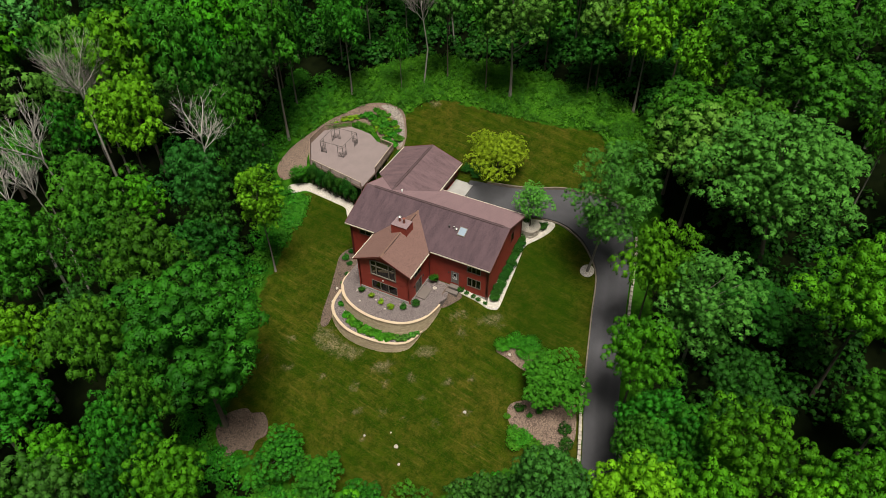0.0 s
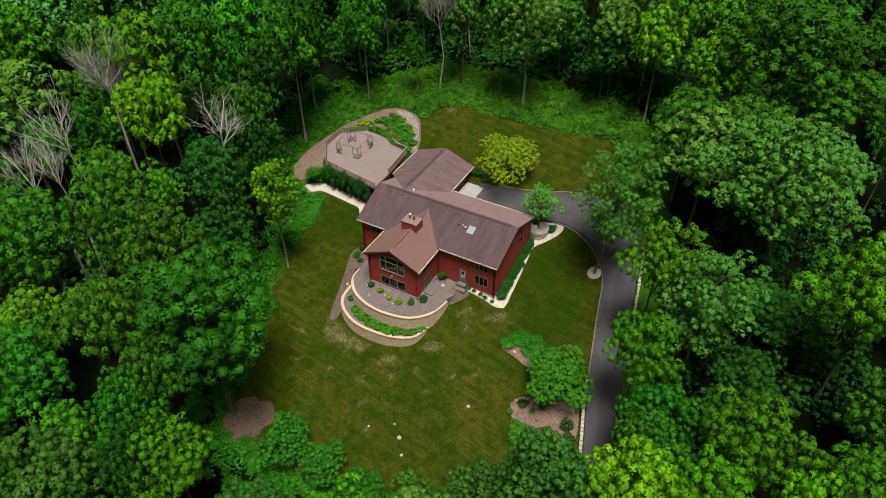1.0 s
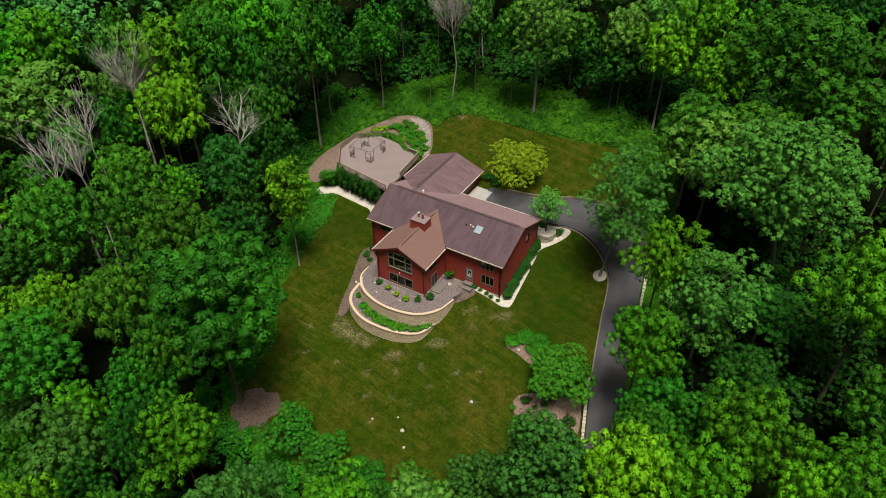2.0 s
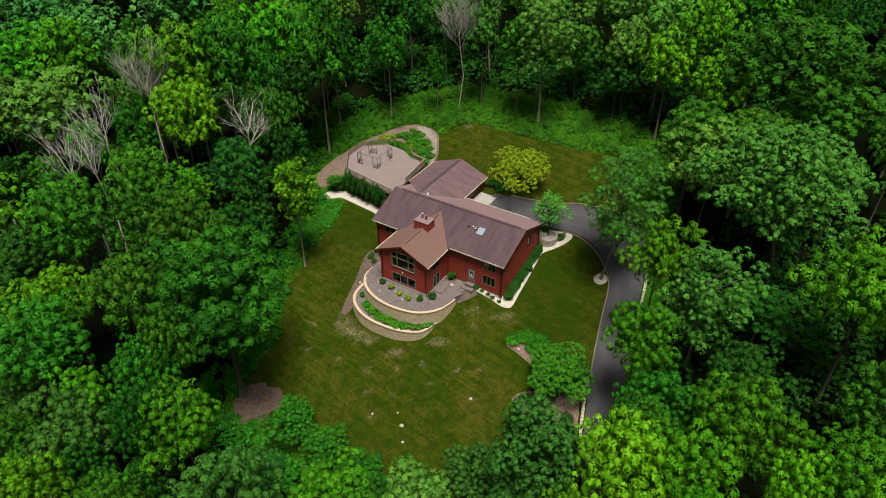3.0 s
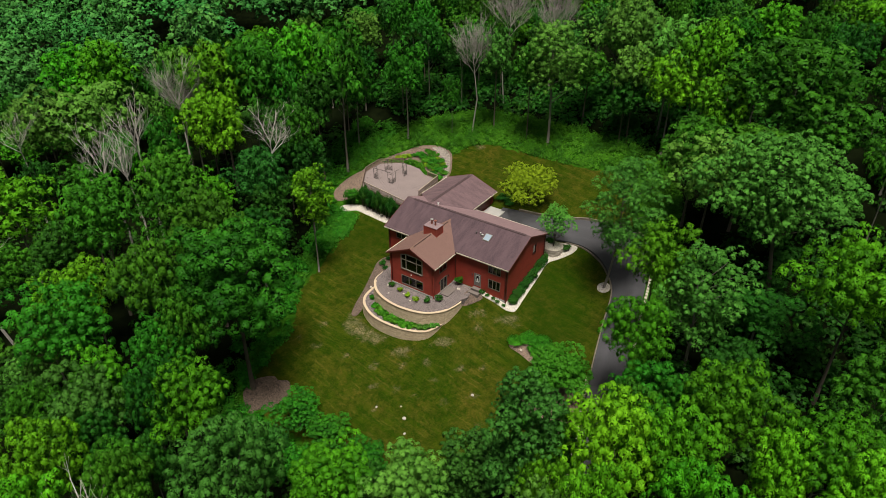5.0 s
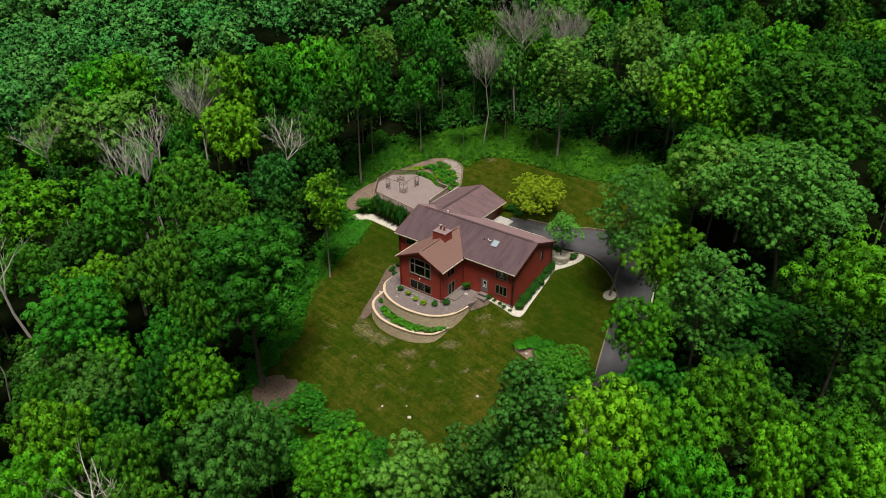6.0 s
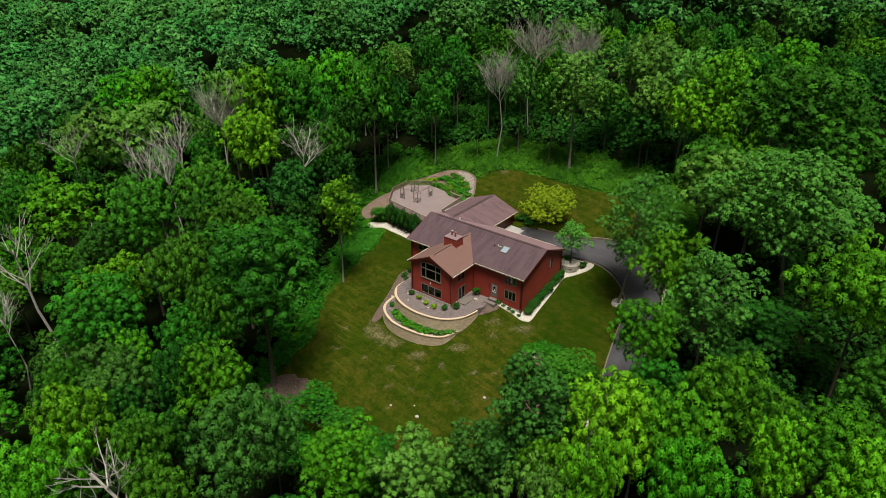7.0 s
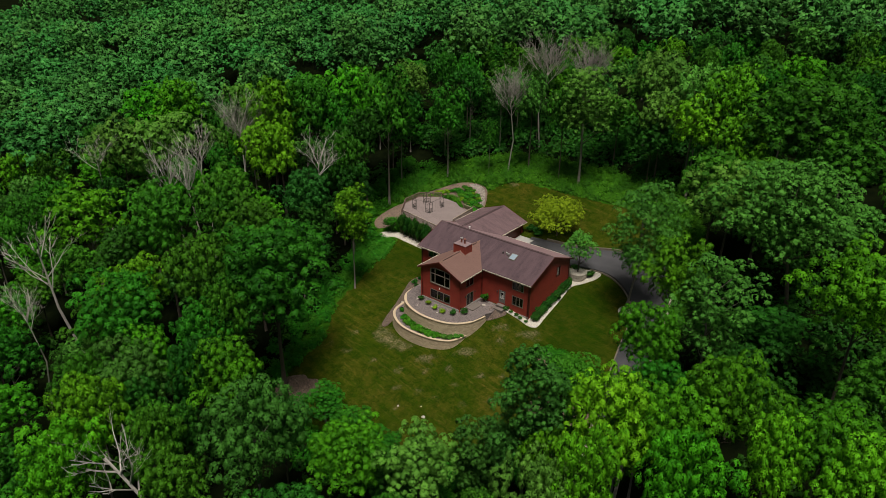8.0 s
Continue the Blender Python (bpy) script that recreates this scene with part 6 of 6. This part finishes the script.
row_of(make_bush("shrub", 86, 0.4, 0.5, "hedge", 260, 0.10, "small clipped shrub in white stone by the wall", group="foundation shrubs"), [(4.9, 5.1, None, 1.5), (5.9, 5.1, None, 0.95), (6.9, 5.1, None, 0.95), (7.6, 4.95, None, 1.0), (8.7, 4.9, None, 0.9)])
row_of(make_bush("hedge_shrub", 87, 0.75, 1.15, "hedge", 800, 0.14, "dense dark green hedge shrub along the end wall", "hedge", "end wall hedge"), [(9.5 - 0.03 * i, 6.0 + 0.88 * i, None, 1.0 + 0.16 * ((i * 5) % 3) / 2) for i in range(13)])
row_of(make_bush("tall_shrub", 88, 1.0, 3.3, "hedge", 2200, 0.14, "tall dark evergreen shrub against the deck", "shrub", "shrubs below the deck", 14), [(-26.2 + 0.86 * i, 15.55 - 0.145 * i, None, 0.78, 1.58 + 0.06 * (i % 2)) for i in range(11)])
row_of(make_bush("round_shrub", 89, 1.55, 2.9, "weed", 1500, 0.2, "large round dark green shrub beside the deck", lumps=14), [(-28.4, 15.4, None, 1.2)])
row_of(make_bush("shrub", 90, 0.7, 1.1, "hedge", 600, 0.16, "dark green shrub between deck and garage", group="garage shrubs"), [(-15.2, 18.6 + 1.0 * i, None, 1.0) for i in range(7)])
row_of(make_bush("juniper", 91, 1.5, 0.75, "weed", 2400, 0.13, "low spreading bright green juniper", "shrub", "lawn junipers", 12), [(13.2, 0.7, None, 0.95), (14.6, 1.9, None, 1.0), (16.3, 2.2, None, 1.05), (17.7, 1.3, None, 1.0), (18.5, -0.2, None, 0.9), (16.2, 0.9, None, 0.85)])
row_of(make_bush("shrub", 92, 0.8, 0.7, "d", 500, 0.14, "dark red-green rounded shrub in wood chips"), [(18.2, -5.9, None, 1.0), (24.2, -6.6, None, 1.2), (24.9, -8.0, None, 1.2), (25.1, -9.4, None, 1.1)])
row_of(make_bush("shrub", 93, 0.5, 0.5, "fern", 300, 0.13, "small bright shrub in wood chips"), [(17.2, -7.4, None, 1.0), (19.7, -6.3, None, 0.8), (20.6, -5.4, None, 0.8)])
row_of(make_bush("low_hedge", 94, 1.2, 0.9, "fern", 900, 0.16, "low bright green mounded shrub", "shrub", "bed shrubs", 11), [(18.9, -9.0, None, 1.0), (20.3, -9.3, None, 1.1), (21.7, -9.9, None, 1.1), (23.0, -10.6, None, 1.0), (19.4, -10.2, None, 1.0)])
row_of(make_bush("round_shrub", 95, 1.2, 1.3, "hedge", 900, 0.18, "rounded dark green shrub near the garage"), [(-2.2, 25.0, None, 1.0), (-3.4, 24.7, None, 0.8), (-1.6, 24.4, None, 0.75), (8.3, 19.9, 2.0, 0.7), (10.9, 19.9, None, 0.75)])
row_of(make_bush("perennial", 96, 0.8, 0.6, "fern", 420, 0.17, "leafy perennial in the rock garden", "plant", "rock garden plants", 7),
       [(-25.9, 30.5, None, 0.9), (-24.8, 30.9, None, 1.3), (-23.6, 30.6, None, 1.2), (-22.6, 31.6, None, 1.3), (-21.6, 30.3, None, 1.4), (-20.6, 29.4, None, 1.5), (-19.6, 28.6, None, 1.4), (-18.6, 28.0, None, 1.3), (-17.8, 29.0, None, 0.9),
        (-19.4, 30.2, None, 1.1), (-23.9, 32.2, None, 0.9), (-16.9, 27.4, None, 1.3), (-22.2, 29.7, None, 1.5), (-17.3, 26.2, None, 1.2), (-20.4, 28.3, None, 1.3), (-18.8, 26.8, None, 1.3), (-21.2, 31.6, None, 0.8)])
row_of(make_bush("perennial", 97, 0.7, 0.7, "lime", 260, 0.2, "yellow-green perennial in the rock garden", "plant", "rock garden plants", 7),
       [(-29.6, 28.3, None, 1.0), (-28.6, 29.3, None, 1.2), (-27.6, 29.7, None, 1.1), (-26.8, 30.2, None, 1.0), (-20.6, 30.7, None, 0.8), (-18.4, 29.5, None, 0.9), (-21.6, 28.6, None, 1.0), (-19.2, 27.6, None, 0.8)])


def boulder(seed):
    bm = bmesh.new()
    bmesh.ops.create_icosphere(bm, subdivisions=2, radius=1.0)
    for v in bm.verts:
        v.co *= 1 + 0.28 * noise.noise(v.co * 1.3 + Vector((seed, 0, 0)))
        v.co.z *= 0.62
    return tagged(part("boulder", bm, STONE), "pale weathered field stone", "rock", "garden rocks")


rocks = [(-10.6, -0.6, 0.28), (-11.3, -1.8, 0.3), (-12.0, 0.3, 0.25), (6.6, -16.0, 0.28), (7.9, -17.7, 0.18), (2.4, -16.4, 0.14), (12.3, -8.9, 0.2), (14.4, 0.0, 0.22), (5.2, -14.8, 0.12)]
pebble = random.Random(31)
while len(rocks) < 60:
    x, y = pebble.uniform(-23, -16), pebble.uniform(26.5, 33.5)
    if inside(ROCK_BED, x, y) > 0.3:
        rocks.append((x, y, pebble.uniform(0.09, 0.22)))
stone = boulder(1)
for i, (x, y, r) in enumerate(rocks):
    plant(stone, i == 0, x, y, height(x, y) + 0.12 * r, r, i * 1.3)
for i, (x, y, r, z) in enumerate(((-7.6, -0.9, 0.16, TZ), (-4.4, -1.3, 0.14, TZ), (-2.6, -2.2, 0.15, TZ), (-6.3, -2.4, 0.13, TZ), (-1.1, -5.5, 0.2, LZ - 0.06), (0.4, -5.0, 0.15, LZ - 0.06), (-8.3, -3.4, 0.14, LZ - 0.06), (1.7, 3.9, 0.28, TZ + 0.2))):
    plant(stone, False, x, y, z, r, i * 2.1)


def brush(name, count, where, r, h, kind, per, leaf, seed, label):
    """Undergrowth nobody could count: low clumps of leaves over a stretch of ground."""
    rng = np.random.default_rng(seed)
    rr = random.Random(seed)
    cs, ns = [], []
    done = tries = 0
    while done < count and tries < count * 40:
        tries += 1
        x, y = where(rr)
        if x is None:
            continue
        s = rr.uniform(0.6, 1.4)
        n = int(per * s)
        d = rng.normal(0, 1, (n, 3))
        d[:, 2] = np.abs(d[:, 2])
        d /= np.linalg.norm(d, axis=1, keepdims=True)
        p = d * rng.uniform(0.45, 1.0, (n, 1)) * np.array([r * s, r * s, h * s])
        cs.append(p + np.array([x, y, height(x, y)])), ns.append(d + np.array([0, 0, 0.6]))
        done += 1
    me = leaf_mesh(name, np.concatenate(cs), np.concatenate(ns), leaf, LEAF[kind], rng, kite=True)
    tagged(new(name, me), label, "undergrowth", kind="stuff")


def in_meadow(rr):
    x, y = rr.uniform(-38, 28), rr.uniform(24, 47)
    return (x, y) if inside(MEADOW, x, y) > 0 and inside(LAWN, x, y) < -0.3 and inside(ROCK_BED, x, y) < -0.2 and inside(DECK, x, y) < -0.9 and not (x > 16 and y < 31) else (None, None)


def along_edge(rr):
    x, y = rr.uniform(-32, 30), rr.uniform(-30, 24)
    d = inside(LAWN, x, y)
    if not (-6 < d < -0.4) or (x > 15 and y > -9) or inside(ROCK_BED, x, y) > -0.5 or (x > 20 and y > -14) or inside([(-15.5, -25), (-8, -25), (-8, -18), (-15.5, -18)], x, y) > 0 or (-31 < x < -15 and y > 13):
        return None, None
    return x, y


def weed_bank(rr):
    x, y = rr.uniform(-32, -23), rr.uniform(2, 13.5)
    if inside([(-31, 12.5), (-25.6, 12.9), (-24.2, 9.5), (-23.6, 5), (-27, 3), (-31, 7)], x, y) < 0:
        return None, None
    return x, y


def wood_floor(rr):
    x, y = rr.uniform(-80, 74), rr.uniform(-45, 80)
    if inside(LAWN, x, y) > -5 or (-36 < x < -12 and 12 < y < 37) or (y > 30 and inside(MEADOW, x, y) > 0) or min(math.hypot(x - p.x, y - p.y) for p in DRIVE_R[::3] + DRIVE_L[::3]) < 2.6 or inside(ROCK_BED, x, y) > -0.5 or any(math.hypot(x - q, y - w) < 0.6 * v for q, w, v in standing):
        return None, None
    return x, y


brush("meadow_herbs", 900, in_meadow, 0.75, 0.85, "weed", 52, 0.27, 201, "bright green tall weeds between back lawn and woods")
brush("meadow_brush", 260, in_meadow, 1.1, 1.7, "m", 90, 0.25, 202, "green brush between back lawn and woods")
brush("edge_brush", 300, along_edge, 1.0, 1.3, "m", 60, 0.34, 203, "green brush along the edge of the lawn")
brush("edge_weeds", 300, along_edge, 0.8, 0.9, "bank", 46, 0.28, 205, "bright green weeds along the edge of the lawn")
brush("wood_floor_brush", 650, wood_floor, 1.9, 2.6, "d", 34, 0.7, 204, "dark brush on the woodland floor")
brush("weed_bank", 130, weed_bank, 0.9, 0.9, "bank", 60, 0.32, 206, "bright green weeds spilling onto the upper lawn")


def deck_side(rr):
    x, y = rr.uniform(-43, -33.5), rr.uniform(12, 36)
    return (x, y) if inside(ROCK_BED, x, y) < -1.0 else (None, None)


brush("path_brush", 190, deck_side, 1.3, 1.7, "m", 70, 0.34, 209, "green undergrowth beside the wood-chip path")


def back_edge(rr):
    x, y = rr.uniform(-46, 36), rr.uniform(40, 66)
    if inside(MEADOW, x, y) > -0.5:
        return None, None
    return x, y


brush("understory", 420, back_edge, 1.9, 3.0, "d", 60, 0.6, 207, "dark green understory below the trees behind the meadow")


def east_gap(rr):
    return rr.uniform(33, 62), rr.uniform(3, 32)


brush("shade_brush", 150, east_gap, 2.0, 3.2, "d", 60, 0.6, 208, "dark green brush in the shaded gap between tall trees")
